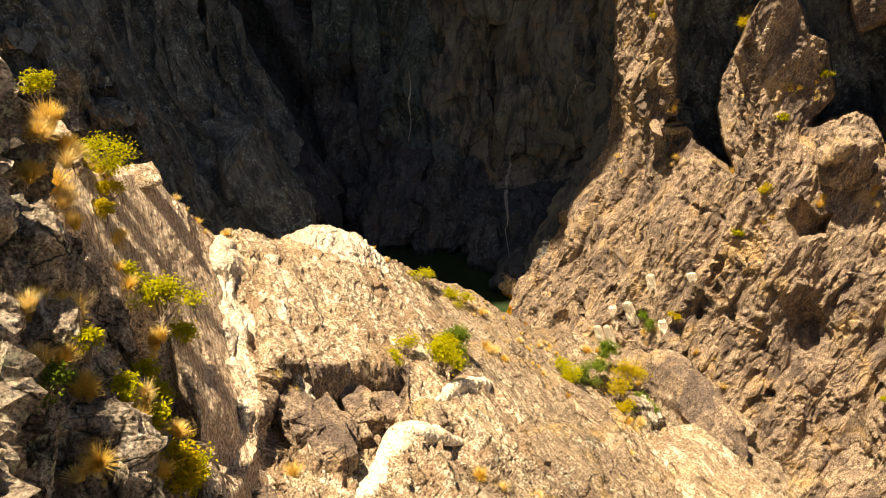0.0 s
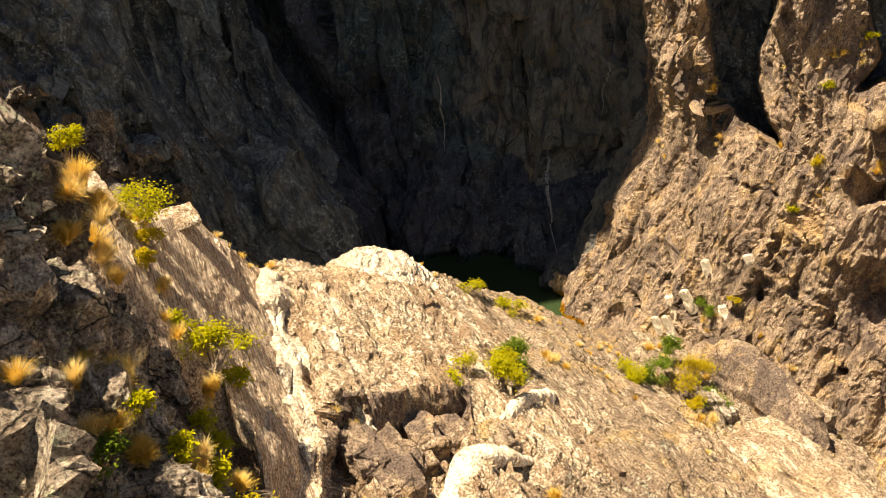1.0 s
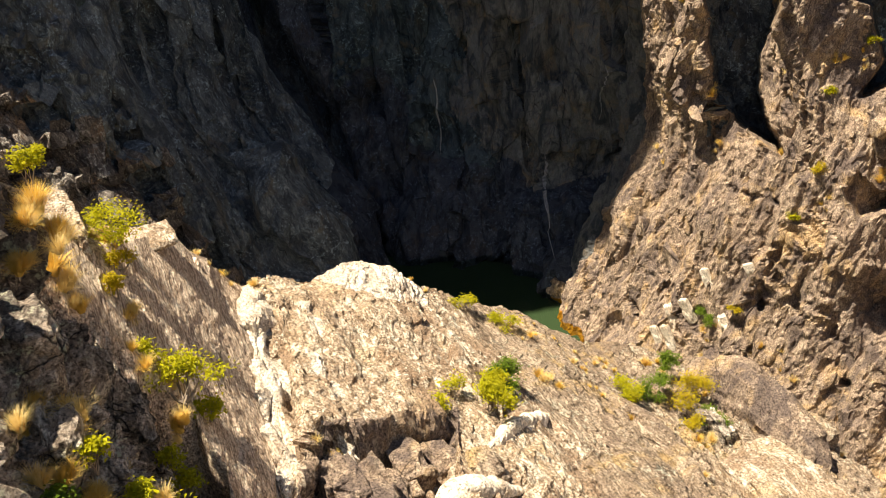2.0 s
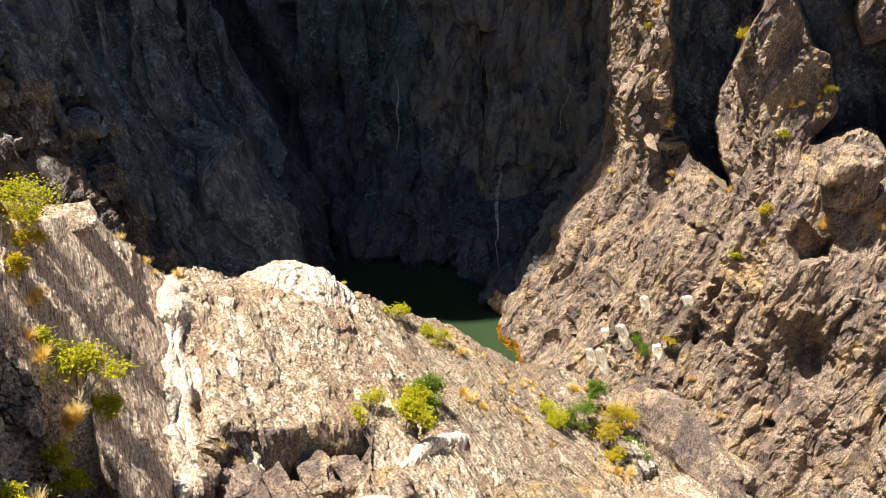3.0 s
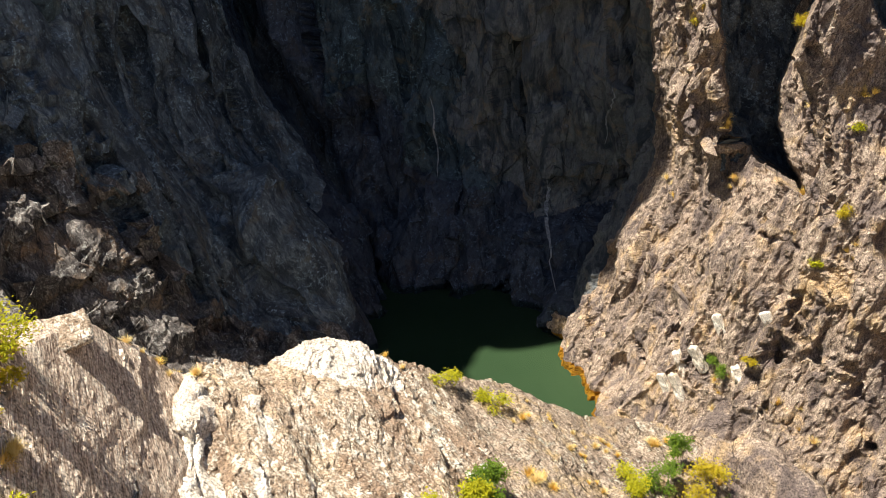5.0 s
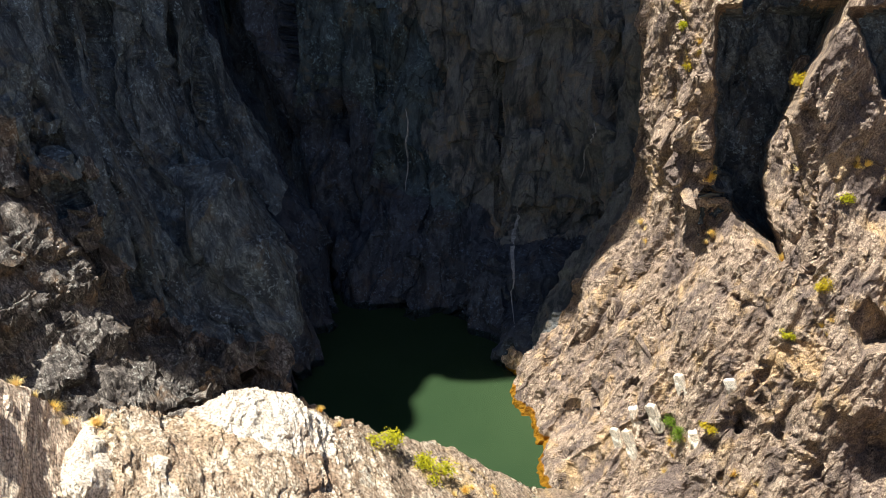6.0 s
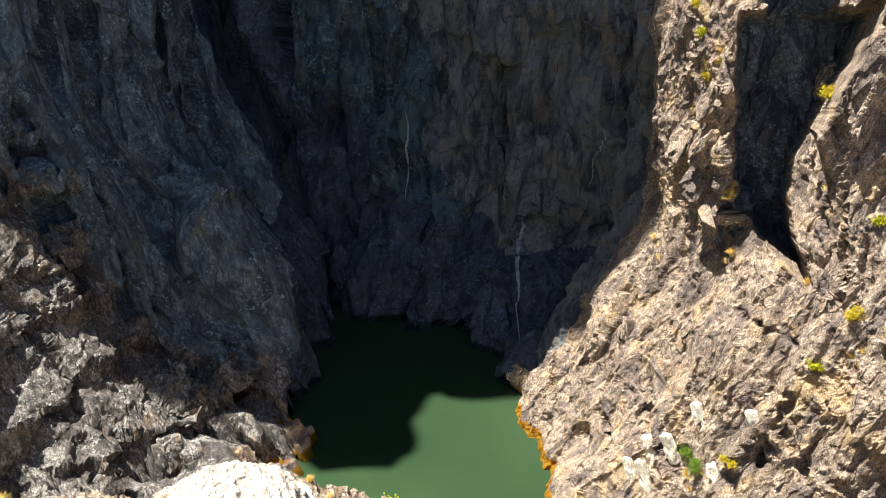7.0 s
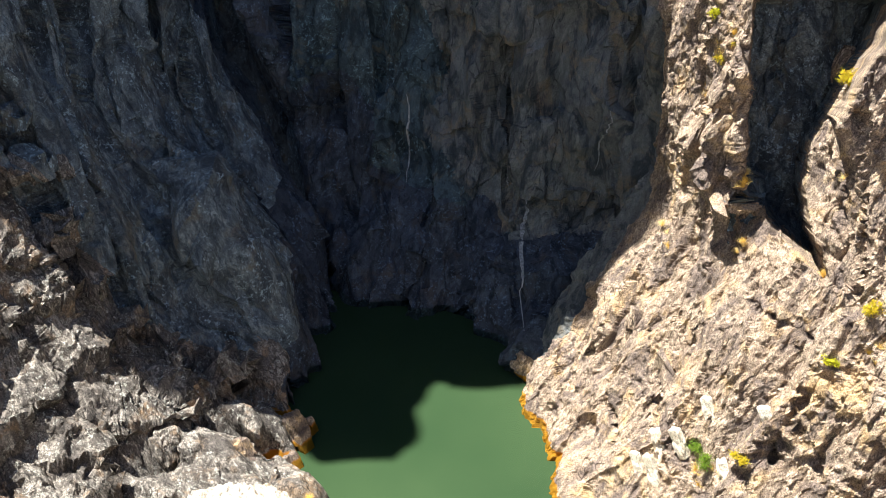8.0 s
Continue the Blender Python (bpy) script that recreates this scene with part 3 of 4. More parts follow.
cliff("cliff_west", west_rows, 540, 430, [((16.0, 5.0, 5.0), WEST, 1.15), ((5.5, 2.0, 2.0), WEST, 0.32), ((1.3, 0.6, 0.6), WEST, 0.07)], 21, rock_shade_blue,
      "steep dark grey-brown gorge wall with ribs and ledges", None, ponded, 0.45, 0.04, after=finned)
# the sunlit end takes a browner rock, so lighting is part of the colour
two_faced(bpy.data.objects["cliff_west"].data, SHAPES["cliff_west"], rock_shelf,
          lambda p: (p[:, 2] + 2.5 * soft_noise(p, 4.0, 15, 4) < 3.0 + 22 * np.clip((66 - p[:, 1]) / 4, 0, 1)) & (p[:, 1] < 67))
north_rows = [
    [(-8.5, 81, -5), (-5, 77.5, -5), (-3, 76.4, -5), (-0.6, 74.8, -5), (2.5, 73.6, -5), (5, 70.5, -5), (7, 67, -5), (9, 65, -5), (12, 63, -5)],
    [(-9.2, 83.5, 0.5), (-6.4, 79.6, 0.5), (-3.6, 78.4, 0.5), (-1, 76.6, 0.5), (2.7, 75.6, 0.5), (5.2, 72.5, 0.5), (7.5, 69, 0.5), (9.5, 67, 0.5), (12, 65, 0.5)],
    [(-11, 90, 8), (-9, 85.4, 8), (-5, 83.2, 8), (-1.5, 81.5, 8), (2.5, 80.7, 8), (6, 80, 8), (9, 78.8, 8), (12.5, 76.5, 8), (15.5, 72, 8)],
    [(-13, 93, 14), (-11, 86, 14), (-6, 84.8, 14), (-1, 83.8, 14), (3, 83.2, 14), (7, 80, 14), (11, 77.2, 14), (14, 75, 14), (16.5, 70, 14)],
    [(-15.5, 96, 22), (-12.9, 86.4, 22), (-7.5, 85, 22), (-1.5, 84.2, 22), (4, 83.5, 22), (8.5, 78.8, 22), (12, 76.3, 22), (15, 71.7, 22), (17.5, 67, 22)],
    [(-18, 100, 33), (-15.5, 91, 33), (-9, 86.5, 33), (-2, 85.4, 33), (4, 84.5, 33), (8.5, 80.5, 33), (12.5, 77.5, 33), (16, 72.5, 33), (19, 67, 33)],
]


def overhung(g):
    """Blocks that hang out over the streaked lower wall."""
    g = g.copy()
    x, z = g[..., 0], g[..., 2]
    low = 9.2 + 0.7 * np.abs(np.sin(x * 1.1)) + 0.12 * (x - 10) ** 2 * 0.3
    hang = np.clip((z - low) / 0.25, 0, 1) * np.clip((16.5 - z) / 6, 0, 1) * np.clip((x - 6.6) / 1.2, 0, 1) * np.clip((14.2 - x) / 1.2, 0, 1)
    g[..., 1] -= 1.9 * hang
    top = np.clip((z - 21.5 - 0.18 * x) / 0.3, 0, 1) * np.clip((x - 1) / 1.5, 0, 1)
    g[..., 1] -= 1.1 * top
    g[..., 1] += 3.2 * np.exp(-((x + 7.2) ** 2 / 4.0 + (z - 13.0) ** 2 / 9.0))          # dark hollow
    high = g.copy()
    high = gullied(high, x + 0.05 * z, ((-10.0, 0.35, 1.4), (-5.6, 0.35, 1.7), (-2.4, 0.22, 0.8), (3.4, 0.25, 0.9), (7.6, 0.25, 0.9), (15.4, 0.3, 1.2)))
    w = np.clip((z - 2) / 6, 0, 1)[..., None]
    return g * (1 - w) + high * w


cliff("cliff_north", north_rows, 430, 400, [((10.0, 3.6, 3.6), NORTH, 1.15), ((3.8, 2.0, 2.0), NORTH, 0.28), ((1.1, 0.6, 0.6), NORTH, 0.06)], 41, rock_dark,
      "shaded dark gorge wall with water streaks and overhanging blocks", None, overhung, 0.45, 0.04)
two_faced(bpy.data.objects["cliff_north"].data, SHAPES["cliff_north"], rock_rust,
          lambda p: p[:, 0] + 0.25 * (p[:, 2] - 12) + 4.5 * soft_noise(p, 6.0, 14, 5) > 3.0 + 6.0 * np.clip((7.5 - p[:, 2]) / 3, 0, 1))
east_rows = [
    [(7, 71, -5), (6, 66, -5), (6.4, 62, -5), (7, 58.5, -5), (7.3, 56, -5), (7.6, 53.5, -5), (9, 50, -5), (11, 46.5, -5), (14, 43, -5), (18, 38.5, -5), (25, 33, -5)],
    [(8.4, 70.5, 0.5), (7.7, 66, 0.5), (8.3, 62, 0.5), (8.9, 58.5, 0.5), (9.1, 56, 0.5), (9.4, 53.5, 0.5), (10.6, 50.5, 0.5), (12.6, 47.2, 0.5), (15.6, 44, 0.5), (19.5, 40.5, 0.5), (26.5, 35.5, 0.5)],
    [(11.4, 69.5, 7), (11.4, 66, 7), (12.2, 62, 7), (13.3, 58, 7), (13.6, 55.5, 7), (13.9, 53, 7), (14.8, 50.8, 7), (17, 48.2, 7), (19, 46, 7), (22.5, 43, 7), (28, 39.5, 7)],
    [(14.2, 68.5, 14), (15.2, 65, 14), (15.8, 61, 14), (16.2, 57.6, 14), (16.8, 56.0, 14), (16.9, 53.2, 14), (17.5, 50.7, 14), (19.5, 48.4, 14), (22, 46.3, 14), (25.5, 44.4, 14), (31, 41.5, 14)],
    [(14.9, 67.5, 18.5), (15.3, 64.5, 18.5), (16, 60.8, 18.5), (17.2, 57.3, 18.5), (18.5, 57.8, 18.5), (19.5, 56.2, 18.5), (19.2, 51.8, 18.5), (20.8, 49.3, 18.5), (24, 47.9, 18.5), (28, 46.6, 18.5), (33, 44.5, 18.5)],
    [(14.9, 67.4, 22), (14.6, 64.8, 22), (15.3, 60.8, 22), (16.6, 57.1, 22), (19.0, 60.6, 22), (20.4, 56.8, 22), (20.3, 54.4, 22), (20, 50.9, 22), (24.3, 50, 22), (28.5, 48.6, 22), (34, 46.5, 22)],
    [(14.6, 67.6, 26.5), (14.3, 65, 26.5), (15.3, 60.8, 26.5), (16.8, 56.9, 26.5), (19.0, 61, 26.5), (20.7, 57.2, 26.5), (21, 55.4, 26.5), (19.5, 52, 26.5), (23.3, 50.8, 26.5), (28.8, 49.8, 26.5), (34.8, 47.8, 26.5)],
    [(14.9, 67.6, 29.5), (14.6, 64.6, 29.5), (15.6, 60.8, 29.5), (17.1, 56.6, 29.5), (18.9, 60.8, 29.5), (21.1, 57.6, 29.5), (20.7, 54, 29.5), (19.9, 52.3, 29.5), (23.8, 51.3, 29.5), (29.4, 50.4, 29.5), (35.4, 48.6, 29.5)],
    [(15.4, 68.2, 38), (15.2, 65, 38), (15.8, 61.4, 38), (17.3, 57.2, 38), (19.8, 60.4, 38), (22.4, 60.2, 38), (22.8, 56.2, 38), (22.4, 54.6, 38), (26, 53.6, 38), (31, 52.8, 38), (37.5, 51.4, 38)],
    [(16.4, 68.8, 46), (16, 65.6, 46), (16.4, 61.8, 46), (17.6, 57.6, 46), (24, 59.4, 46), (26, 59.6, 46), (27, 58.6, 46), (27, 57.6, 46), (30, 56.8, 46), (35, 55.8, 46), (41, 54.4, 46)],
]
SLOT = (55.0, [(15.6, 30.0), (16.2, 24.8), (16.4, 22.7), (16.9, 20.2), (17.9, 18.8), (19.0, 17.6), (20.1, 16.8), (20.9, 16.0), (20.9, 16.6), (19.8, 18.7), (19.3, 20.6), (19.4, 22.5), (20.1, 24.1), (20.7, 25.8), (21.3, 27.4), (21.7, 29.9)])
BAY = (50.0, [(20.0, 30.7), (21.7, 27.8), (22.4, 26.5), (23.6, 26.0), (24.4, 22.8), (23.5, 20.8), (26.2, 21.8), (27.1, 21.3), (29.3, 18.4), (27.2, 27.2), (25.1, 26.6), (24.4, 27.8), (24.1, 30.7)])
NICHE = (47.0, [(21.6, 16.4), (22.1, 17.5), (23.5, 16.1), (24.3, 16.5), (24.2, 15.2), (22.7, 15.0)])


def jointed(g):
    """Slots, hollows and open joints of the sunlit face."""
    x, y, z = g[..., 0], g[..., 1], g[..., 2]
    for hx, hy, hz, wide, deep in ((10.05, 58.0, 1.8, 0.9, 1.6), (14.65, 51.3, 6.0, 0.6, 1.0), (17.9, 48.8, 8.6, 0.7, 1.2), (23.0, 44.6, 9.4, 1.0, 1.8), (19.6, 52.2, 19.7, 0.5, 0.6), (24.2, 41.0, 6.0, 0.8, 1.2), (20.6, 45.5, 8.0, 0.4, 0.7)):
        near = np.exp(-(((x - hx) ** 2 + (y - hy) ** 2 + 0.4 * (z - hz) ** 2) / wide**2))
        g = g + near[..., None] * deep * np.array((0.75, 0.6, 0.1))                     # dark hollows
    return g


EAST_JOINTS = (
    ([(17.4, 57.3, 18.8), (16.5, 57.4, 16.4), (15.8, 56.8, 13.4), (15.0, 55.9, 11.2), (14.4, 55.9, 8.5), (13.2, 54.9, 6.5)], 0.34, 1.89),
    ([(18.7, 48.9, 12.4), (18.4, 48.9, 9.2), (17.5, 48.5, 7.1), (17.0, 47.8, 5.9)], 0.26, 1.30),
    ([(16.0, 49.6, 8.7), (16.8, 48.8, 6.9)], 0.24, 1.16),
    ([(19.4, 47.8, 10.0), (20.1, 46.2, 8.2), (20.9, 44.9, 6.7), (21.4, 43.5, 5.5)], 0.22, 1.16),
    ([(19.7, 51.3, 25.4), (20.2, 50.9, 21.3), (20.1, 49.2, 17.1)], 0.24, 1.30),
    ([(21.4, 49.3, 19.4), (20.8, 47.6, 17.1)], 0.28, 1.45),
    ([(18.3, 53.6, 17.6), (17.2, 54.6, 14.6), (16.9, 52.6, 12.0)], 0.16, 0.58),
    ([(12.6, 60.5, 6.9), (12.0, 59.0, 4.4), (11.9, 54.4, 3.6)], 0.24, 1.01),
    ([(17.2, 54.8, 14.5), (18.3, 50.8, 14.9), (20.2, 48.6, 14.2), (22.6, 47.0, 14.8)], 0.14, 0.51),
)


def slots_cut(g):
    """The broken ledges of the face, and its shaded slots."""
    g = terraced(g, (0.40, -0.15, 0.90), 0.95, 0.22, 91, drop=0.2)
    g = scored(g, EAST_JOINTS)
    g = slotted(g, SLOT, (0.311, 0.903, -0.295), 60.0, 71)
    g = slotted(g, BAY, (0.438, 0.863, -0.254), 54.5, 73)
    return slotted(g, NICHE, (0.42, 0.84, -0.34), 47.9, 75)


cliff("cliff_east", east_rows, 660, 580, [((7.5, 2.2, 2.6), STEEP, 0.50), ((2.8, 0.9, 1.1), STEEP, 0.17), ((0.9, 0.4, 0.5), (0.5, 0.3, 0.6), 0.08), ((0.36, 0.22, 0.26), EAST, 0.035)], 61, rock_brown,
      "sunlit brown fractured rock face rising steeply from the pool", None, jointed, 0.35, 0.05, 0.65, slots_cut)


# bluish shade of the slot and the bay, put into the rock colour
also_faced(bpy.data.objects["cliff_east"].data, SHAPES["cliff_east"], rock_shade_blue, lambda p: (p[:, 2] > 13) & (((p[:, 0] < 22.5) & (p[:, 0] > 17.2) & (p[:, 1] > 57.6)) | ((p[:, 0] > 22.5) & (p[:, 1] > 52.6) & (p[:, 2] < 36))))
# the far end beyond the shadow edge is tinted darker for its shade
also_faced(bpy.data.objects["cliff_east"].data, SHAPES["cliff_east"], rock_rust, lambda p: p[:, 1] + 1.5 * soft_noise(p, 2.5, 9, 4) > 66.6 + 0.1 * (p[:, 2] - 8))

# flood-polished rock up to an uneven line, its dark tone also holding shade
also_faced(bpy.data.objects["cliff_north"].data, SHAPES["cliff_north"], rock_polish_shade, lambda p: p[:, 2] + 3.0 * soft_noise(p, 6.0, 17, 4) < 9.0 - 0.12 * (p[:, 0] + 4))
also_faced(bpy.data.objects["cliff_west"].data, SHAPES["cliff_west"], rock_polish_shade, lambda p: (p[:, 2] + 3.0 * soft_noise(p, 6.0, 18, 4) < np.interp(p[:, 1], (64, 72, 80, 90), (1.0, 6.0, 9.0, 14.0))) & (p[:, 1] > 64))

# shade of the cleft and the hollow, put into the wall colour
also_faced(bpy.data.objects["cliff_north"].data, SHAPES["cliff_north"], rock_polish_shade, lambda p: (p[:, 0] + 1.5 * soft_noise(p, 4.0, 27, 3) < -10.2) | (((p[:, 0] + 7.4) / 3.6) ** 2 + ((p[:, 2] - 12.5) / 4.5) ** 2 + 0.7 * soft_noise(p, 3.0, 28, 4) < 1))
also_faced(bpy.data.objects["cliff_west"].data, SHAPES["cliff_west"], rock_polish_shade, lambda p: p[:, 1] + 1.2 * soft_noise(p, 4.0, 29, 3) > 86.5)

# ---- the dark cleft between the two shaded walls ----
# its rock colour is darkened to stand for the shade in there
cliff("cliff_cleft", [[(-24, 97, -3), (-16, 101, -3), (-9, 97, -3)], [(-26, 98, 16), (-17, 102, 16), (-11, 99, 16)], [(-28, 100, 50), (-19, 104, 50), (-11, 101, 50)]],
      60, 90, [((9.0, 3.4, 3.4), NORTH, 0.7)], 45, rock_polish_shade, "rock deep in a narrow cleft, darkened for its shade")


# ---- coarse rock above and around, out of view: it shades the gorge and closes the place ----
def outer(name, rows, nu, nv, seed, material, label):
    return cliff(name, rows, nu, nv, [((22, 14, 14), NORTH, 1.6), ((8, 5, 5), NORTH, 0.6)], seed, material, label)


west_edge = [(-58, 46, 60), (-55, 53, 56), (-44, 64.4, 44), (-36, 65.7, 80), (-36, 67.6, 94), (-36, 73.6, 97), (-36, 75.3, 106), (-36, 74.8, 124), (-35.5, 74.1, 156), (-34, 77, 186), (-29, 85, 186), (-27, 94, 186), (-26, 104, 180)]
outer("cliff_west_upper", [
    [(-41, 46, 28), (-38, 54, 29), (-34, 61.5, 28), (-31, 65, 28), (-29, 67, 28), (-26, 71, 28), (-25.3, 72.5, 28), (-25, 73.5, 27), (-24.5, 74.8, 27), (-24, 76, 27), (-21, 83, 27), (-21.5, 90, 27), (-22, 101, 27)],
    [(-49, 46, 44), (-46, 54, 43), (-40, 63.6, 40), (-34, 66.8, 52), (-32, 68.5, 56), (-30, 72.5, 60), (-29.5, 74.2, 62), (-29, 74.8, 63), (-28.3, 75.4, 64), (-27, 77, 66), (-25, 84, 66), (-24, 92, 66), (-24, 102, 66)],
    west_edge,
    [(x - 8, y + (1 if k < 5 else 7), z + 1) for k, (x, y, z) in enumerate(west_edge)],
    [(-140, 40, 70), (-140, 52, 76), (-140, 65, 82), (-139, 72, 90), (-138, 78, 96), (-138, 81, 100), (-137, 84, 106), (-136, 86, 120), (-135, 88, 150), (-130, 98, 170), (-110, 120, 186), (-60, 165, 178), (-20, 180, 170)],
], 220, 130, 81, rock_dark, "tall dark gorge wall above the pool")
outer("cliff_north_upper", [
    [(-19, 101, 18), (-12, 90, 30), (-2, 86, 31), (8.5, 81, 32), (12.5, 78, 32), (16, 73, 32), (19, 67, 32)],
    [(-24, 103, 60), (-13, 94, 60), (-1, 88, 60), (9, 85, 58), (14, 81, 56), (19, 76, 54), (24, 70, 52)],
    [(-26, 105, 176), (-13, 98, 150), (-1, 92, 112), (10, 89, 90), (17, 85, 74), (24, 79, 66), (30, 73, 60)],
    [(-20, 180, 170), (-5, 185, 150), (15, 185, 98), (45, 180, 90), (80, 165, 82), (110, 140, 76), (130, 110, 70)],
], 140, 90, 83, rock_dark, "tall shaded gorge wall above the pool")
outer("cliff_east_upper", [
    [(16, 68.5, 35), (17, 65, 35.5), (18.4, 61, 35.8), (21.6, 57, 35.8), (25, 53.5, 35.8), (37, 51, 35.8), (44, 40, 35)],
    [(24, 70, 50), (24, 66, 50), (25, 63, 50), (29, 60, 50), (34, 57, 50), (44, 55, 48), (52, 42, 46)],
    [(130, 110, 70), (135, 95, 68), (140, 80, 66), (140, 70, 64), (140, 60, 62), (140, 45, 60), (140, 30, 58)],
], 120, 70, 85, rock_brown, "brown gorge rim rising away from the pool")
outer("cliff_east_lower", [
    [(22, 36, -3), (24, 26, -3), (26, 12, -3), (28, -10, -3), (30, -40, -3)],
    [(30, 42.5, 15), (33, 30, 14), (35, 14, 13), (37, -10, 13), (39, -40, 13)],
    [(38, 50, 36), (44, 36, 34), (47, 16, 33), (49, -10, 33), (51, -40, 33)],
    [(140, 45, 60), (140, 30, 58), (140, 16, 57), (140, -10, 56), (140, -40, 55)],
], 120, 80, 87, rock_brown, "brown gorge side beside the ridge")


def wide_ridge():
    """The hillside beyond the close part."""
    for name, box, n in (("ridge_west", (-140, -14.9, -40, 40), (180, 120)), ("ridge_rear", (-15, 60, -40, 6.1), (120, 110))):
        g = roughened(ridge_grid(*box, *n), [((6, 3, 3), FOLD, 0.5)], 5)
        g[..., 2] -= 0.15
        tagged(new(name, grid_mesh(name, g, rock_crag)), "brown rocky hillside above the gorge", "rock slope", "", "structure")


wide_ridge()
base = np.stack([*np.meshgrid(np.linspace(-900, 900, 13), np.linspace(-900, 900, 13)), np.full((13, 13), -6.0)], -1)
tagged(new("ground", grid_mesh("ground", base, rock_dark)), "rocky ground below the gorge", "ground", "", "structure")


# ---- the pool ----
def flat_sheet(name, x0, x1, y0, y1, z, material, n=40):
    x, y = np.meshgrid(np.linspace(x0, x1, n), np.linspace(y0, y1, n))
    return new(name, grid_mesh(name, np.stack([x, y, 0 * x + z], -1), material, True))


pool = tagged(flat_sheet("water", -24, 22, 34, 96, 0.0, water_top), "still murky green pool with amber algae at its edges", "water", "", "structure")
deep = flat_sheet("water_body", -24, 22, 34, 96, -0.55, water_deep)
deep.parent = pool

# ---- things ----
def part(name, mesh, material, parent, label=""):
    """Links a mesh as one part under a thing or a part."""
    mesh.materials.clear()
    mesh.materials.append(material)
    ob = new(name, mesh)
    ob.parent = parent
    return tagged(ob, label)


def snapped(shape, place):
    """The nearest point of a rock face, and the way out of it."""
    grid = SHAPES[shape]
    flat = grid.reshape(-1, 3)
    k = int(np.argmin(((flat - np.array(place)) ** 2).sum(1)))
    r, c = divmod(k, grid.shape[1])
    r, c = min(max(r, 3), grid.shape[0] - 4), min(max(c, 3), grid.shape[1] - 4)
    n = np.cross(grid[r, c + 3] - grid[r, c - 3], grid[r + 3, c] - grid[r - 3, c])
    return Vector(flat[k]), Vector(n / np.linalg.norm(n))


# ---- boulders, slabs and ribs of rock ----
def boulder_mesh(name, size, seed, along, material, rounded=0.35, level=5):
    """An angular block: a sphere pulled towards a box, then fractured."""
    bm = bmesh.new()
    bmesh.ops.create_icosphere(bm, subdivisions=level, radius=1.0)
    p = np.array([v.co[:] for v in bm.verts])
    box = p / np.abs(p).max(1, keepdims=True)
    q = (rounded * p + (1 - rounded) * box * 0.85) * np.array(size)
    turn = np.array(basis(along))
    q = q @ turn
    n = q / np.linalg.norm(q, axis=1, keepdims=True)
    m = sorted(size)[1] * 0.9
    n = n * np.clip(min(size) / m, 0.2, 1)
    away = q + 50.0 * seed
    push = 0.26 * m * facets(away, (1.5 * m, 0.9 * m, 0.9 * m), along, seed, 0.35, 0.08) + 0.05 * m * facets(away, (0.5 * m, 0.25 * m, 0.25 * m), along, seed + 3, 0.4, 0.1)
    q = q + n * push[:, None]
    for v, co in zip(bm.verts, q):
        v.co = co
    me = bpy.data.meshes.new(name)
    bm.to_mesh(me)
    bm.free()
    me.materials.append(material)
    return me


def boulder(place, size, seed, along, material, label, name="boulder", rounded=0.35, level=5, group=""):
    ob = new(name, boulder_mesh(name, size, seed, along, material, rounded, level))
    ob.location = place
    return tagged(ob, label, "rock", group)


def rib(name, line, width, height, material, seed, label, lean=0.0, category="rock", broken=1.0):
    """A low rib of rock that runs along a line on the ridge, tapering at both ends."""
    line = [Vector((x, y, ground_at(x, y))) for x, y in line]
    mid = eased(np.array([v[:] for v in line]), 150, 0)
    ahead = np.gradient(mid, axis=0)
    side = np.stack([ahead[:, 1], -ahead[:, 0], 0 * ahead[:, 0]], 1)
    side /= np.linalg.norm(side, axis=1, keepdims=True)
    taper = np.sin(np.linspace(0.04, math.pi - 0.04, 150)) ** 0.45
    rows = []
    for u, h in ((-0.62, -0.9), (-0.5, 0.25), (-0.33, 0.85), (0.0, 1.0), (0.3, 0.75), (0.5, 0.1), (0.62, -0.9)):
        rows.append(mid + side * (width * (u + lean * h) * taper)[:, None] + np.array([0, 0, 1]) * (height * h * taper)[:, None])
    grid = eased(np.array(rows), 40, 0)[::-1]
    m = max(width, height)
    grid = roughened(grid, [((2.2 * m, 0.9 * m, 0.8 * m), FOLD, 0.13 * m * broken), ((0.7 * m, 0.4 * m, 0.4 * m), FOLD, 0.05 * m * broken)], seed)
    return tagged(new(name, grid_mesh(name, grid, material)), label, category)


rib("quartz_rib", [(-7.0, 28.4), (-6.35, 25.6), (-5.75, 23.2), (-5.3, 21.2), (-4.6, 18.6)], 0.95, 0.5, rock_white, 11, "white fractured quartz rib beside a dark cleft in the slope", 0.1, broken=1.9)
rib("rock_ledge", [(0.3, 22.3), (1.2, 24.0), (2.5, 26.2)], 0.65, 0.3, rock_ledge_pale, 15, "pale flat-topped rock ledge above a shrub crevice", 0.1, broken=0.5)
rib("rock_ledge", [(-1.8, 17.0), (-1.3, 18.6), (-0.4, 20.0), (1.1, 21.0)], 0.85, 0.28, rock_ledge_pale, 17, "long pale smooth rock ledge across the slope", 0.1, broken=0.4)
rib("rock_fin", [(0.2, 25.0), (-0.1, 26.6), (-0.5, 28.4)], 0.5, 0.45, rock_pale, 19, "thin pale fin of schist beside a dark crevice", -0.2)
rib("rock_fin", [(3.6, 24.0), (4.8, 21.6), (6.0, 19.4)], 1.1, 0.5, rock_tan, 23, "brown fibrous fin of schist on the slope")
rib("rock_fin", [(5.2, 30.4), (6.4, 27.6), (7.4, 25.0)], 1.2, 0.55, rock_tan, 25, "brown fibrous fin of schist below the shrubs")

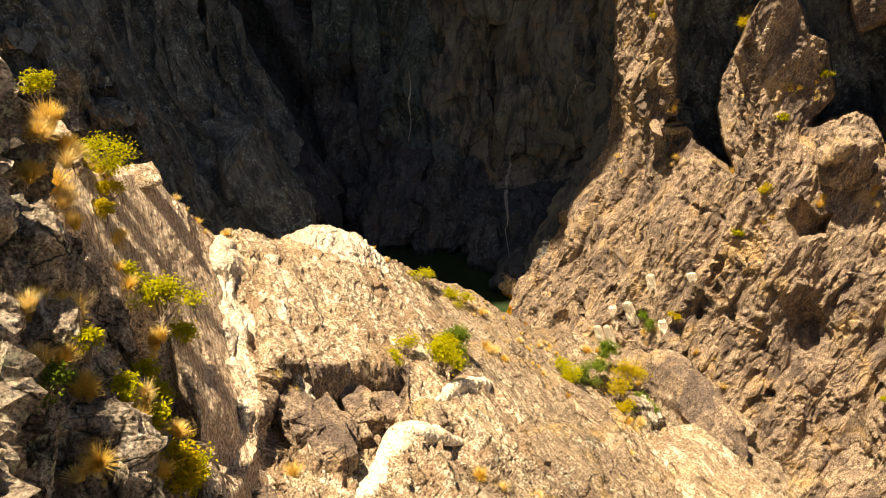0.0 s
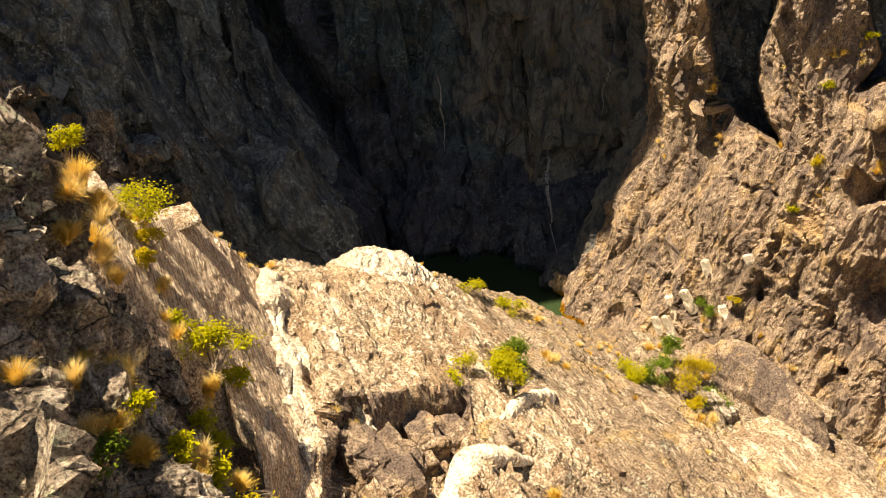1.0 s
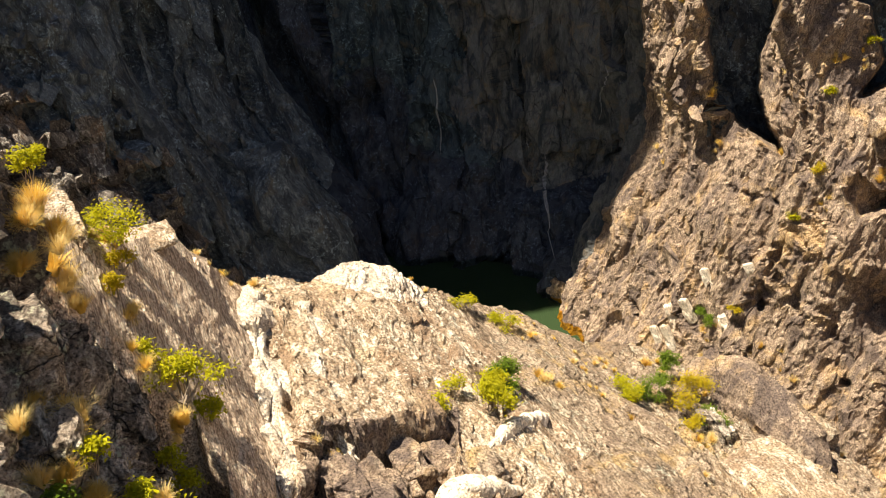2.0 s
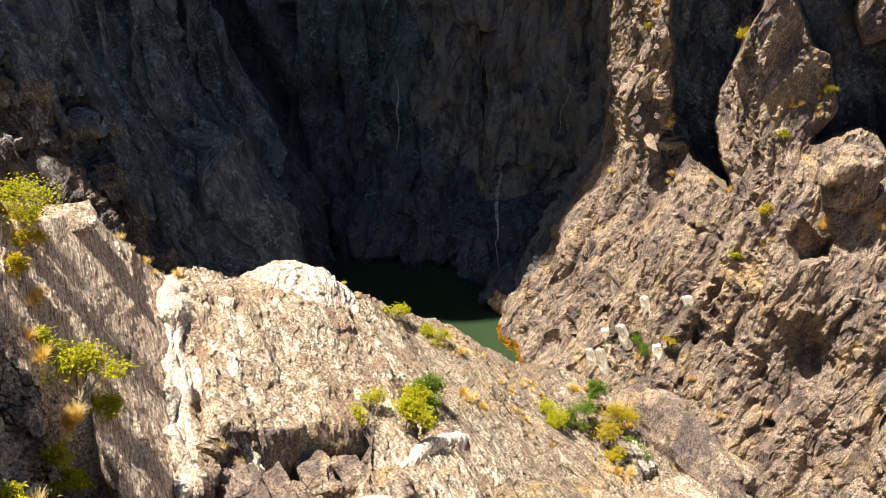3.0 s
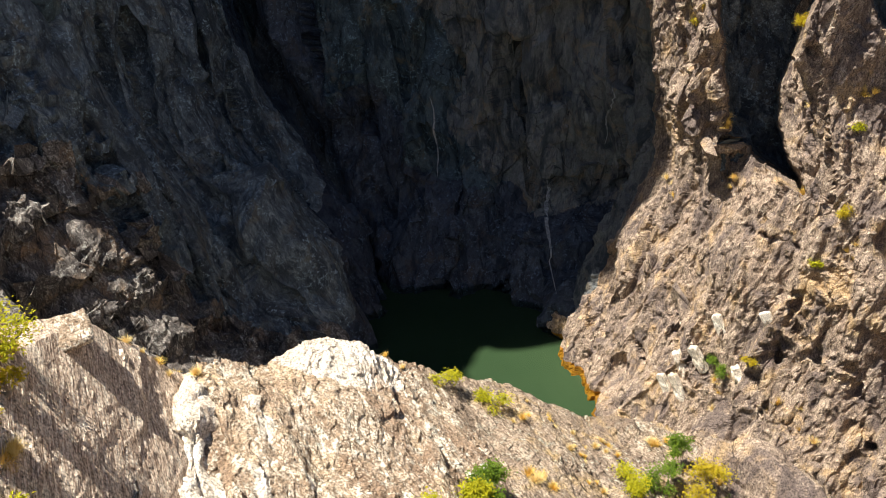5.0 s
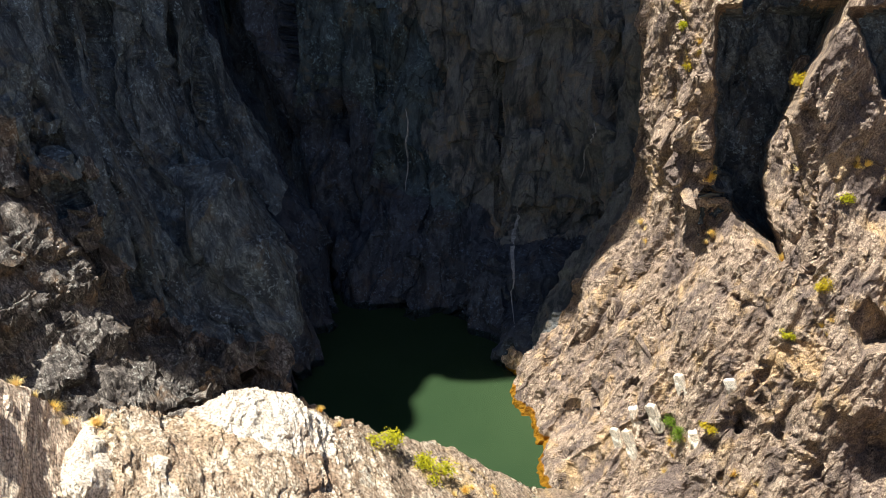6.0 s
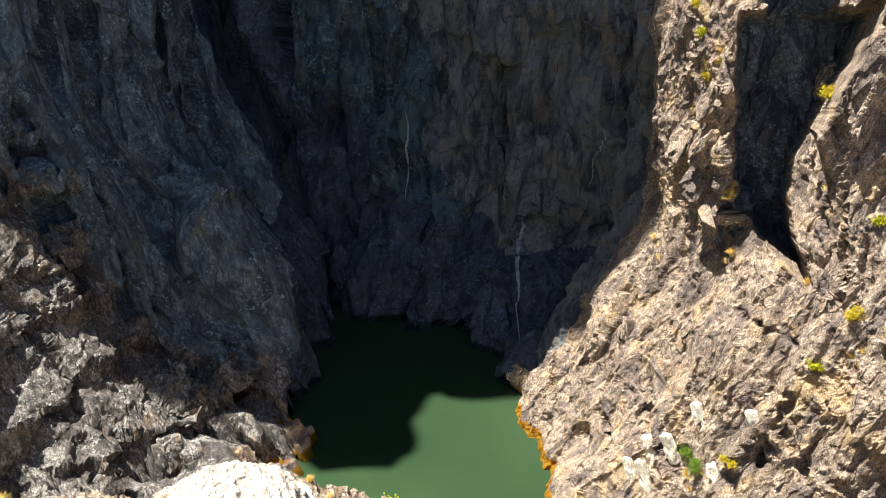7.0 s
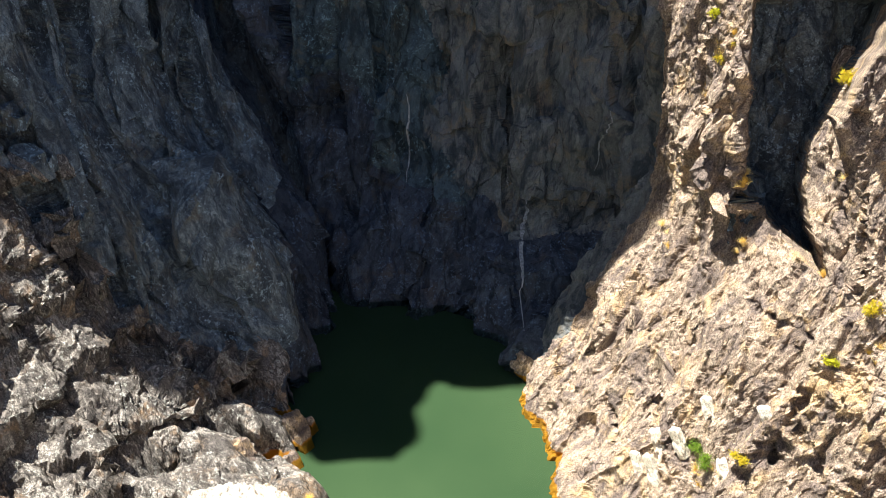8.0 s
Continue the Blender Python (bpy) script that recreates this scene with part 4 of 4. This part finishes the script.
rib("rock_fin", [(9.4, 34.4), (10.8, 32.6), (12.2, 30.6), (13.4, 28.6)], 2.2, 1.9, rock_brown, 27, "brown fibrous hump of schist with a shaded flank beside the shrubs", -0.15)

for x, y, size, seed, material, label in (
    (10.6, 25.4, (2.9, 1.6, 0.95), 31, rock_pale, "large pale smooth boulder low on the slope"),
    (13.4, 31.6, (1.5, 1.0, 0.6), 32, rock_tan, "brown rounded boulder at the foot of the slope"),
    (9.3, 29.9, (1.0, 0.5, 0.7), 35, rock_crag, "grey narrow block below the shrubs"),
    (-3.4, 19.9, (0.9, 0.55, 0.5), 36, rock_brown, "dark angular block under the broken slab edge"),
    (-2.3, 20.9, (0.8, 0.6, 0.55), 37, rock_brown, "dark angular block under the broken slab edge"),
    (-3.8, 20.3, (0.8, 0.5, 0.6), 81, rock_brown, "brown angular block in the dark step"),
    (-2.9, 20.4, (0.9, 0.6, 0.8), 82, rock_brown, "dark angular block in the broken step of the slab"),
    (-1.9, 21.7, (0.9, 0.55, 0.7), 83, rock_brown, "brown wedge-shaped block below the slab edge"),
    (-1.1, 22.3, (0.8, 0.5, 0.6), 84, rock_brown, "dark wedge-shaped block below the slab edge"),
    (-2.6, 19.2, (1.0, 0.6, 0.5), 85, rock_brown, "brown tilted block below the dark step"),
    (0.2, 21.4, (0.7, 0.5, 0.4), 39, rock_tan, "brown block beside the pale ledge"),
    (-3.9, 16.4, (0.9, 0.6, 0.5), 40, rock_brown, "dark fractured block in the gully"),
    (-6.9, 14.2, (0.8, 0.55, 0.6), 41, rock_crag, "pale-topped block on the crag among grass"),
    (-9.6, 22.3, (1.6, 0.6, 0.5), 42, rock_pale, "pale tilted slab on top of the crag"),
    (-8.6, 25.6, (0.8, 0.7, 0.14), 43, rock_pale, "pale flat ledge slab on the crag"),
    (-7.6, 15.6, (1.0, 0.7, 0.8), 44, rock_crag, "large weathered block on the crag"),
):
    boulder((x, y, ground_at(x, y) + 0.05), size, seed, FOLD, material, label)
for place, size, seed, material, label in (
    ((-15.0, 57.2, 2.2), (1.3, 1.0, 1.3), 51, rock_shelf, "large grey boulder beside the small rock pool"),
    ((-19.2, 56.6, 4.9), (0.9, 0.7, 0.8), 52, rock_shelf, "rough sunlit boulder on the gorge side"),
    ((-17.9, 60.0, 4.9), (1.0, 0.7, 0.7), 53, rock_shelf, "yellow-lichened block on the gorge side"),
    ((-21.6, 66.0, 16.8), (0.9, 0.5, 0.5), 58, rock_shelf, "small sunlit ledge block on the dark wall"),
    ((-10.6, 57.6, 1.2), (1.1, 0.8, 0.5), 59, rock_brown, "pale rounded rock on the shelf by the water"),
    ((-7.9, 60.8, 0.5), (1.2, 0.8, 0.6), 60, rock_brown, "brown rock standing out into the pool"),
    ((-12.6, 54.6, 1.3), (1.2, 0.8, 0.5), 61, rock_brown, "pale rock beside the small rock pool"),
    ((-17.4, 53.4, 2.6), (1.3, 0.8, 0.6), 62, rock_shelf, "pale shelf rock low on the gorge side"),
    ((-7.2, 60.2, -0.2), (0.9, 0.6, 0.3), 86, rock_brown, "amber algae-coated rock just under the water"),
    ((-7.7, 58.3, -0.2), (0.8, 0.6, 0.3), 87, rock_brown, "amber algae-coated rock just under the water"),
    ((-7.1, 61.8, -0.15), (0.7, 0.5, 0.3), 88, rock_brown, "amber algae-coated rock at the water's edge"),
    ((7.8, 67.6, 0.6), (0.9, 0.8, 1.0), 63, rock_brown, "rounded brown rock at the water's edge"),
    ((24.6, 47.6, 19.6), (1.8, 1.5, 1.5), 66, rock_brown, "large angular block on the brown face"),
    ((26.6, 45.0, 13.4), (1.8, 0.9, 0.8), 67, rock_brown, "pale-topped block on the brown face"),
):
    away = random.Random(seed)
    way = WEST if place[0] < 0 else (0.42 + away.uniform(-0.5, 0.5), away.uniform(-0.6, 0.6), 0.8)
    boulder(place, size, seed, way, material, label)

rng = random.Random(4)
cliff_east = bpy.data.objects["cliff_east"]
for k in range(26):
    grid = SHAPES["cliff_east"]
    spot = grid[rng.randrange(150, 470), rng.randrange(120, 600)]
    if spot[2] > 15 and 16.5 < spot[0] < 22:
        continue
    m = rng.uniform(0.35, 0.95)
    ob = part("rock_block", boulder_mesh("rock_block", (m * 1.5, m * 0.8, m * 0.8), 100 + k, (0.42 + rng.uniform(-0.3, 0.3), rng.uniform(-0.3, 0.3), 0.9), rock_brown, 0.25, 4), rock_brown, cliff_east)
    ob.location = Vector(spot)


for k, (x, y, z, a, b) in enumerate(((13.5, 52.8, 5.9, 1.1, 0.45), (14.1, 51.8, 6.9, 1.0, 0.4), (12.6, 51.7, 5.0, 1.3, 0.35), (12.2, 52.6, 4.6, 1.0, 0.25), (15.5, 51.8, 9.2, 0.8, 0.3), (15.9, 49.5, 7.1, 0.7, 0.4), (17.4, 49.1, 10.7, 0.7, 0.3))):
    at, out = snapped("cliff_east", (x, y, z))
    ob = part("quartz_shard", boulder_mesh("quartz_shard", (1.05 * a, 0.7 * b, 0.34), 800 + k, (0.32 + rng.uniform(-0.1, 0.1), -0.3, -0.85), rock_ledge_pale, 0.15, 4), rock_ledge_pale, cliff_east, "white quartz shard in the brown face")
    ob.location = at + out * 0.04


cliff_north = bpy.data.objects["cliff_north"]
for k, (x, z, a, b) in enumerate(((8.9, 10.6, 1.5, 1.0), (10.6, 10.9, 1.7, 1.1), (12.4, 10.4, 1.6, 1.0), (11.4, 13.4, 2.2, 1.5), (9.2, 13.6, 2.0, 1.3), (13.6, 12.6, 1.8, 1.0), (3.2, 22.6, 2.4, 1.6), (6.2, 23.2, 2.4, 1.4))):
    at, out = snapped("cliff_north", (x, 78.0, z))
    ob = part("hanging_block", boulder_mesh("hanging_block", (a, b, 0.8), 700 + k, (0.1, 0.1, 1.0), rock_rust, 0.55, 4), rock_rust, cliff_north, "rounded rusty brown block hanging from the wall")
    ob.location = at - out * 0.1


# ---- pale mineral streaks down the shaded wall ----
def streak(x0, z0, x1, z1, width, seed):
    zs = np.linspace(z0, z1, 24)
    xs = np.linspace(x0, x1, 24) + 0.12 * np.sin(zs * 1.7 + seed)
    spots = []
    for x, z in zip(xs, zs):
        flat = SHAPES["cliff_north"].reshape(-1, 3)
        d = (flat[:, 0] - x) ** 2 + (flat[:, 2] - z) ** 2
        spots.append(flat[int(np.argmin(d + 1e-3 * flat[:, 1]))] + (0, -0.06, 0))
    spots = np.array(spots)
    w = width * (0.5 + 0.5 * np.abs(np.sin(np.arange(24) * 1.9 + seed))) * np.sin(np.linspace(0.25, 3.0, 24))
    grid = np.stack([spots + np.stack([u * w, -0.05 * (1 - abs(u)) + 0 * w, 0 * w], 1) for u in (-0.5, -0.2, 0.2, 0.5)], 1)
    part("mineral_streak", grid_mesh("mineral_streak", grid, quartz), streak_pale, bpy.data.objects["cliff_north"], "pale mineral streak left by seeping water")


streak(8.6, 9.2, 7.7, 3.0, 0.40, 1.0)
streak(7.3, 10.2, 7.4, 8.4, 0.25, 2.0)
streak(-0.8, 15.5, -0.9, 8.2, 0.22, 3.0)
streak(13.4, 18.0, 13.0, 12.5, 0.16, 4.0)


# ---- shrubs ----
def tube(verts, faces, a, b, ra, rb):
    """A tapered five-sided twig."""
    d = (b - a).normalized()
    s = d.orthogonal().normalized()
    t = d.cross(s)
    k = len(verts)
    for c, r in ((a, ra), (b, rb)):
        verts += [c + (s * math.cos(q) + t * math.sin(q)) * r for q in (i * 2 * math.pi / 5 for i in range(5))]
    faces += [(k + i, k + (i + 1) % 5, k + 5 + (i + 1) % 5, k + 5 + i) for i in range(5)]


def shrub_meshes(seed, width, height, leaves, leaf, flat=1.0):
    """Forking stems, and leaves in loose clumps round their tips."""
    r = random.Random(seed)
    verts, faces, tips = [], [], []

    def grow(at, way, length, radius, depth):
        end = at + way * length
        bend = at.lerp(end, 0.5) + Vector((r.uniform(-1, 1), r.uniform(-1, 1), r.uniform(-0.5, 1))) * length * 0.12
        tube(verts, faces, at, bend, radius, radius * 0.8)
        tube(verts, faces, bend, end, radius * 0.8, radius * 0.55)
        tips.append((end, depth))
        if depth:
            for _ in range(r.choice((2, 3))):
                to = (way + Vector((r.uniform(-1, 1), r.uniform(-1, 1), r.uniform(-0.35, 0.6))) * 0.85).normalized()
                grow(end, to, length * r.uniform(0.55, 0.8), radius * 0.55, depth - 1)

    for _ in range(r.randint(3, 5)):
        way = Vector((r.uniform(-1, 1) * width / height, r.uniform(-1, 1) * width / height, 1.1)).normalized()
        grow(Vector((r.uniform(-0.06, 0.06), r.uniform(-0.06, 0.06), -0.12)), way, 0.36 * height, 0.018 + 0.012 * height, 3)
    wide = max(max(abs(t.x), abs(t.y)) for t, _ in tips)
    tall = max(t.z for t, _ in tips)
    sx, sz = 0.5 * width / wide, height * 0.9 / tall
    fit = lambda v: Vector((v.x * sx, v.y * sx, v.z * sz))
    stems = bpy.data.meshes.new("branches")
    stems.from_pydata([fit(v) for v in verts], [], faces)
    ends = [fit(t) for t, d in tips if d <= 1]
    lv, lf = [], []
    weight = [r.uniform(0.05, 1) ** 3 for _ in ends]
    for _ in range(leaves):
        c = r.choices(ends, weight)[0]
        s = 0.07 * width + 0.035
        at = c + Vector((r.gauss(0, s), r.gauss(0, s), r.gauss(0.02, s * 0.55 * flat)))
        way = Vector((r.uniform(-1, 1), r.uniform(-1, 1), r.uniform(-0.3, 0.6))).normalized()
        across = way.cross(Vector((r.uniform(-0.6, 0.6), r.uniform(-0.6, 0.6), 1))).normalized()
        ln = leaf * r.uniform(0.6, 1.3)
        k = len(lv)
        lv += [at, at + way * ln * 0.5 + across * ln * 0.24 + Vector((0, 0, 0.012)), at + way * ln - Vector((0, 0, 0.2 * ln)), at + way * ln * 0.5 - across * ln * 0.24 + Vector((0, 0, 0.012))]
        lf += [(k, k + 1, k + 2), (k, k + 2, k + 3)]
    crown = bpy.data.meshes.new("foliage")
    crown.from_pydata(lv, [], lf)
    return stems, crown


def shrub(place, width, height, seed, material, label, leaves=700, leaf=0.10, flat=1.0, lean=(0, 0, 0)):
    root = new("shrub")
    root.location = place
    root.rotation_euler = [radians(a) for a in lean]
    stems, crown = shrub_meshes(seed, width * 1.2, height * 1.15, int(leaves * 1.9), leaf, flat)
    part("branch_frame", stems, twig, root)
    part("foliage", crown, material, root)
    return tagged(root, label, "shrub", "shrubs on the rocks")


for x, y, w, h, mat, n, label in (
    (0.72, 25.9, 0.7, 1.7, leaf_green, 900, "upright green shrub in a dark crevice of the slab"),
    (0.5, 24.3, 1.2, 1.0, leaf_green, 1000, "leafy green shrub at the foot of the pale ledge"),
    (1.5, 26.7, 1.3, 1.0, leaf_deep, 1100, "yellow-green shrub above the pale ledge"),
    (-0.6, 24.4, 1.1, 0.55, leaf_green, 600, "low yellow-green shrub on the slab edge"),
    (6.3, 31.3, 1.3, 0.8, leaf_green, 800, "yellow-green shrub on the slope"),
    (7.4, 31.9, 1.2, 0.9, leaf_deep, 800, "dense green shrub on the slope"),
    (8.3, 33.0, 0.7, 1.3, leaf_deep, 800, "dark green upright shrub on the slope"),
    (8.7, 31.4, 1.6, 1.1, leaf_gold, 1100, "golden-green shrub turning yellow"),
    (9.3, 30.2, 1.0, 0.8, leaf_deep, 600, "trailing green shrub beside a grey block"),
    (8.2, 29.6, 0.7, 0.6, leaf_gold, 350, "orange-gold shrub low on the slope"),
    (-0.2, 33.3, 1.0, 0.35, leaf_green, 380, "low green shrub on the crest over the pool"),
    (1.5, 33.3, 1.1, 0.40, leaf_green, 420, "low green shrub on the crest over the pool"),
    (10.0, 34.6, 0.5, 0.4, leaf_gold, 220, "little golden shrub on the crest"),
    (14.6, 34.0, 0.6, 0.5, leaf_gold, 240, "little golden shrub at the foot of the brown face"),
):
    shrub((x, y, ground_at(x, y)), w, h, int(1000 + 37 * x + 11 * y), mat, label, n)
for place, w, h, mat, n, label in (
    ((-6.35, 18.7, 26.95), 1.6, 0.7, leaf_green, 1100, "spreading yellow-green shrub leaning out of the crag"),
    ((-6.1, 19.2, 25.8), 0.7, 0.6, leaf_green, 420, "small yellow-green shrub below a larger one"),
    ((-7.25, 19.6, 27.7), 0.6, 0.3, leaf_green, 260, "little yellow-green shrub on the fibrous face"),
    ((-6.35, 17.2, 26.1), 0.45, 0.5, leaf_green, 300, "little green shrub in the gully"),
    ((-6.3, 17.1, 25.5), 0.55, 0.5, leaf_green, 320, "little green shrub in the gully"),
    ((-5.4, 15.0, 26.5), 0.9, 0.6, leaf_green, 620, "yellow-green shrub in the shaded gully"),
    ((-5.05, 14.4, 25.75), 1.0, 0.6, leaf_gold, 700, "golden shrub low in the gully"),
    ((-4.9, 14.9, 25.1), 0.9, 0.6, leaf_green, 500, "yellow-green shrub at the bottom of the gully"),
    ((-5.7, 14.0, 28.0), 0.5, 0.4, leaf_green, 300, "small yellow shrub beside a pale block"),
    ((-6.1, 13.8, 29.1), 0.5, 0.4, leaf_green, 300, "yellow-green shrub on a weathered block"),
    ((-6.45, 12.6, 29.0), 0.7, 0.5, leaf_deep, 420, "dark green shrub on the shaded rock"),
    ((-8.6, 22.8, 29.2), 1.6, 0.8, leaf_green, 850, "bright green shrub behind the crag ledge"),
    ((-9.0, 20.6, 31.6), 0.6, 0.9, leaf_green, 420, "slim upright green shrub on the crag's crest"),
    ((-8.2, 21.9, 28.9), 0.7, 0.3, leaf_gold, 300, "low golden shrub beside the pale slab"),
    ((-7.95, 20.7, 28.75), 0.5, 0.4, leaf_gold, 260, "small golden shrub on the fibrous face"),
):
    shrub(place, w, h, int(3000 + 37 * place[0] + 11 * place[1]), mat, label, n)
for place, w, h, mat, n in (
    ((16.0, 60.0, 27.0), 1.1, 1.0, leaf_green, 420), ((15.8, 59.6, 25.0), 0.9, 0.8, leaf_gold, 320), ((16.4, 58.8, 26.0), 0.9, 0.9, leaf_gold, 320), ((15.6, 61.0, 28.6), 0.9, 0.7, leaf_gold, 300),
    ((21.2, 54.6, 25.6), 1.3, 1.0, leaf_gold, 450), ((24.2, 50.0, 23.6), 0.9, 0.8, leaf_green, 320), ((21.8, 50.4, 21.0), 0.7, 0.6, leaf_green, 250),
    ((19.6, 49.2, 14.3), 0.8, 0.6, leaf_green, 280), ((20.9, 48.3, 17.0), 1.2, 0.9, leaf_gold, 350), ((24.6, 39.0, 8.0), 0.9, 0.8, leaf_green, 300), ((14.6, 50.8, 6.6), 1.6, 1.2, leaf_deep, 600), ((16.0, 49.4, 8.2), 1.0, 0.8, leaf_gold, 300),
):
    at, out = snapped("cliff_east", place)
    shrub(at - out * 0.05, 0.75 * w, 0.75 * h, int(2000 + 37 * place[0] + 11 * place[1] + 7 * place[2]), mat, "small shrub rooted in a crack of the brown face", n, 0.11)


# ---- dry grass ----
def grass_mesh(seed, blades, length, spread):
    r = random.Random(seed)
    v, f = [], []
    for _ in range(blades):
        a = r.uniform(0, 2 * math.pi)
        out = Vector((math.cos(a), math.sin(a), 0))
        root = out * r.uniform(0, 0.10) + Vector((0, 0, -0.06))
        ln, droop = length * r.uniform(0.5, 1.15), r.uniform(0.1, 1.0) * spread
        side = Vector((-out.y, out.x, 0)) * 0.0065
        k = len(v)
        for i, w in ((0, 1.0), (1, 0.9), (2, 0.6)):
            u = i / 3
            at = root + out * ln * droop * (u ** 1.4) + Vector((0, 0, ln * (u - 0.45 * droop * u * u)))
            v += [at - side * w, at + side * w]
        v.append(root + out * ln * droop + Vector((0, 0, ln * (1 - 0.45 * droop))))
        f += [(k, k + 1, k + 3, k + 2), (k + 2, k + 3, k + 5, k + 4), (k + 4, k + 5, k + 6)]
    me = bpy.data.meshes.new("grass_tuft")
    me.from_pydata(v, [], f)
    return me


tufts = []
for k in range(6):
    me = grass_mesh(300 + k, 380, 0.46 + 0.04 * k, 0.95)
    me.materials.append(straw if k % 2 else straw_pale)
    ob = tagged(new("grass_tuft", me), "tuft of golden dry grass rooted in the rock" if k % 2 else "tuft of pale dry grass rooted in the rock", "grass tuft", "dry grass tufts")
    tufts.append(ob)


planted = []


def plant(place, size, k, lean=(0, 0, 0)):
    source = tufts[k % 6]
    size *= 0.8
    m = Matrix.LocRotScale(place, Euler([radians(a) for a in lean]), None)
    if source not in planted:
        planted.append(source)
        source.matrix_world = m
        source.scale = (size,) * 3
        return
    ob = copy_thing(source, m)
    ob.scale = (size,) * 3


# clumps by place: x, y, how many, how far apart, size
spots = [(-8.5, 19.2, 6, 0.35, 1.2), (-8.2, 17.4, 3, 0.4, 0.9), (-7.9, 18.6, 3, 0.3, 0.8), (-6.5, 12.7, 5, 0.25, 0.9), (-6.3, 13.6, 5, 0.3, 0.9), (-5.8, 12.2, 3, 0.25, 0.7), (-7.1, 18.9, 4, 0.4, 0.8),
         (-6.2, 15.2, 4, 0.4, 0.8), (-3.9, 20.4, 2, 0.25, 0.8), (-3.4, 17.8, 2, 0.2, 0.8), (3.0, 28.6, 5, 0.4, 0.8), (4.5, 32.2, 7, 0.6, 0.56), (4.6, 30.2, 5, 0.5, 0.49), (3.6, 33.8, 6, 0.6, 0.49), (5.6, 33.2, 5, 0.6, 0.56),
         (1.6, 18.8, 3, 0.4, 0.8), (3.4, 19.6, 3, 0.4, 0.7), (7.4, 27.3, 4, 0.5, 0.7), (13.5, 32.0, 5, 0.5, 0.8), (-7.2, 15.2, 3, 0.3, 0.7), (-6.7, 12.0, 3, 0.25, 0.8), (-6.2, 14.1, 3, 0.25, 0.8), (-9.8, 22.2, 5, 0.5, 0.8),
         (-9.2, 23.0, 4, 0.5, 0.8), (-8.7, 22.8, 4, 0.4, 0.9), (-7.0, 28.5, 4, 0.4, 0.7), (-7.9, 27.8, 3, 0.4, 0.7), (7.8, 33.9, 5, 0.6, 0.8), (9.9, 32.2, 4, 0.5, 0.8),
         (8.8, 28.6, 4, 0.4, 0.8), (12.2, 33.2, 6, 0.8, 0.8), (14.6, 31.2, 4, 0.6, 0.8), (2.3, 32.8, 4, 0.5, 0.6), (-1.4, 32.6, 2, 0.4, 0.5), (-5.3, 15.4, 4, 0.4, 0.9), (-4.9, 13.4, 4, 0.4, 0.9), (6.0, 28.8, 3, 0.5, 0.6)]
count = 0
for x, y, n, far, size in spots:
    for _ in range(n):
        px, py = x + rng.gauss(0, far * 0.6), y + rng.gauss(0, far * 0.6)
        plant((px, py, ground_at(px, py)), size * rng.uniform(0.7, 1.15), count, (rng.uniform(-15, 15), rng.uniform(0, 30), rng.uniform(0, 360)))
        count += 1
for place, n, far, size in (((-7.75, 17.7, 32.0), 9, 0.3, 1.25), ((-7.4, 17.7, 31.5), 4, 0.2, 1.0), ((-7.2, 14.2, 29.75), 9, 0.25, 1.0), ((-6.85, 14.6, 29.4), 4, 0.2, 0.9), ((-6.35, 14.3, 29.6), 4, 0.2, 0.9), ((-6.45, 13.6, 29.2), 5, 0.2, 0.9),
                             ((-5.4, 13.9, 27.7), 7, 0.25, 0.9), ((-5.75, 12.55, 27.75), 4, 0.25, 0.8), ((-7.7, 20.4, 28.1), 6, 0.25, 0.8), ((-7.85, 16.95, 31.4), 4, 0.2, 0.8), ((-5.5, 15.8, 25.7), 6, 0.3, 0.9), ((-6.25, 17.7, 26.7), 5, 0.25, 0.8)):
    for _ in range(n):
        at = Vector(place) + Vector((0.4 * rng.gauss(0, far), rng.gauss(0, far), rng.gauss(0, far * 0.3)))
        plant(at, size * rng.uniform(0.7, 1.15), count, (rng.uniform(-15, 15), rng.uniform(0, 35), rng.uniform(0, 360)))
        count += 1
for place in ((16.4, 60.2, 25.4), (16.2, 59.2, 26.6), (16.0, 60.8, 23.0), (17.2, 57.4, 19.6), (20.6, 52.6, 22.6), (22.4, 51.0, 22.8), (23.8, 50.2, 22.4), (20.9, 50.2, 16.6), (21.6, 48.4, 15.2), (23.6, 46.8, 17.2), (16.2, 50.2, 6.2),
              (17.6, 47.6, 6.0), (18.6, 46.0, 5.8), (15.2, 50.4, 5.8), (15.4, 63.0, 13.8), (26.4, 46.6, 18.0), (17.4, 56.6, 16.8)):
    for _ in range(3):
        at, out = snapped("cliff_east", (place[0], place[1] + rng.gauss(0, 0.5), place[2] + rng.gauss(0, 0.4)))
        plant(at - out * 0.03, rng.uniform(0.8, 1.2), count, (rng.uniform(-15, 15), rng.uniform(-35, 0), rng.uniform(0, 360)))
        count += 1
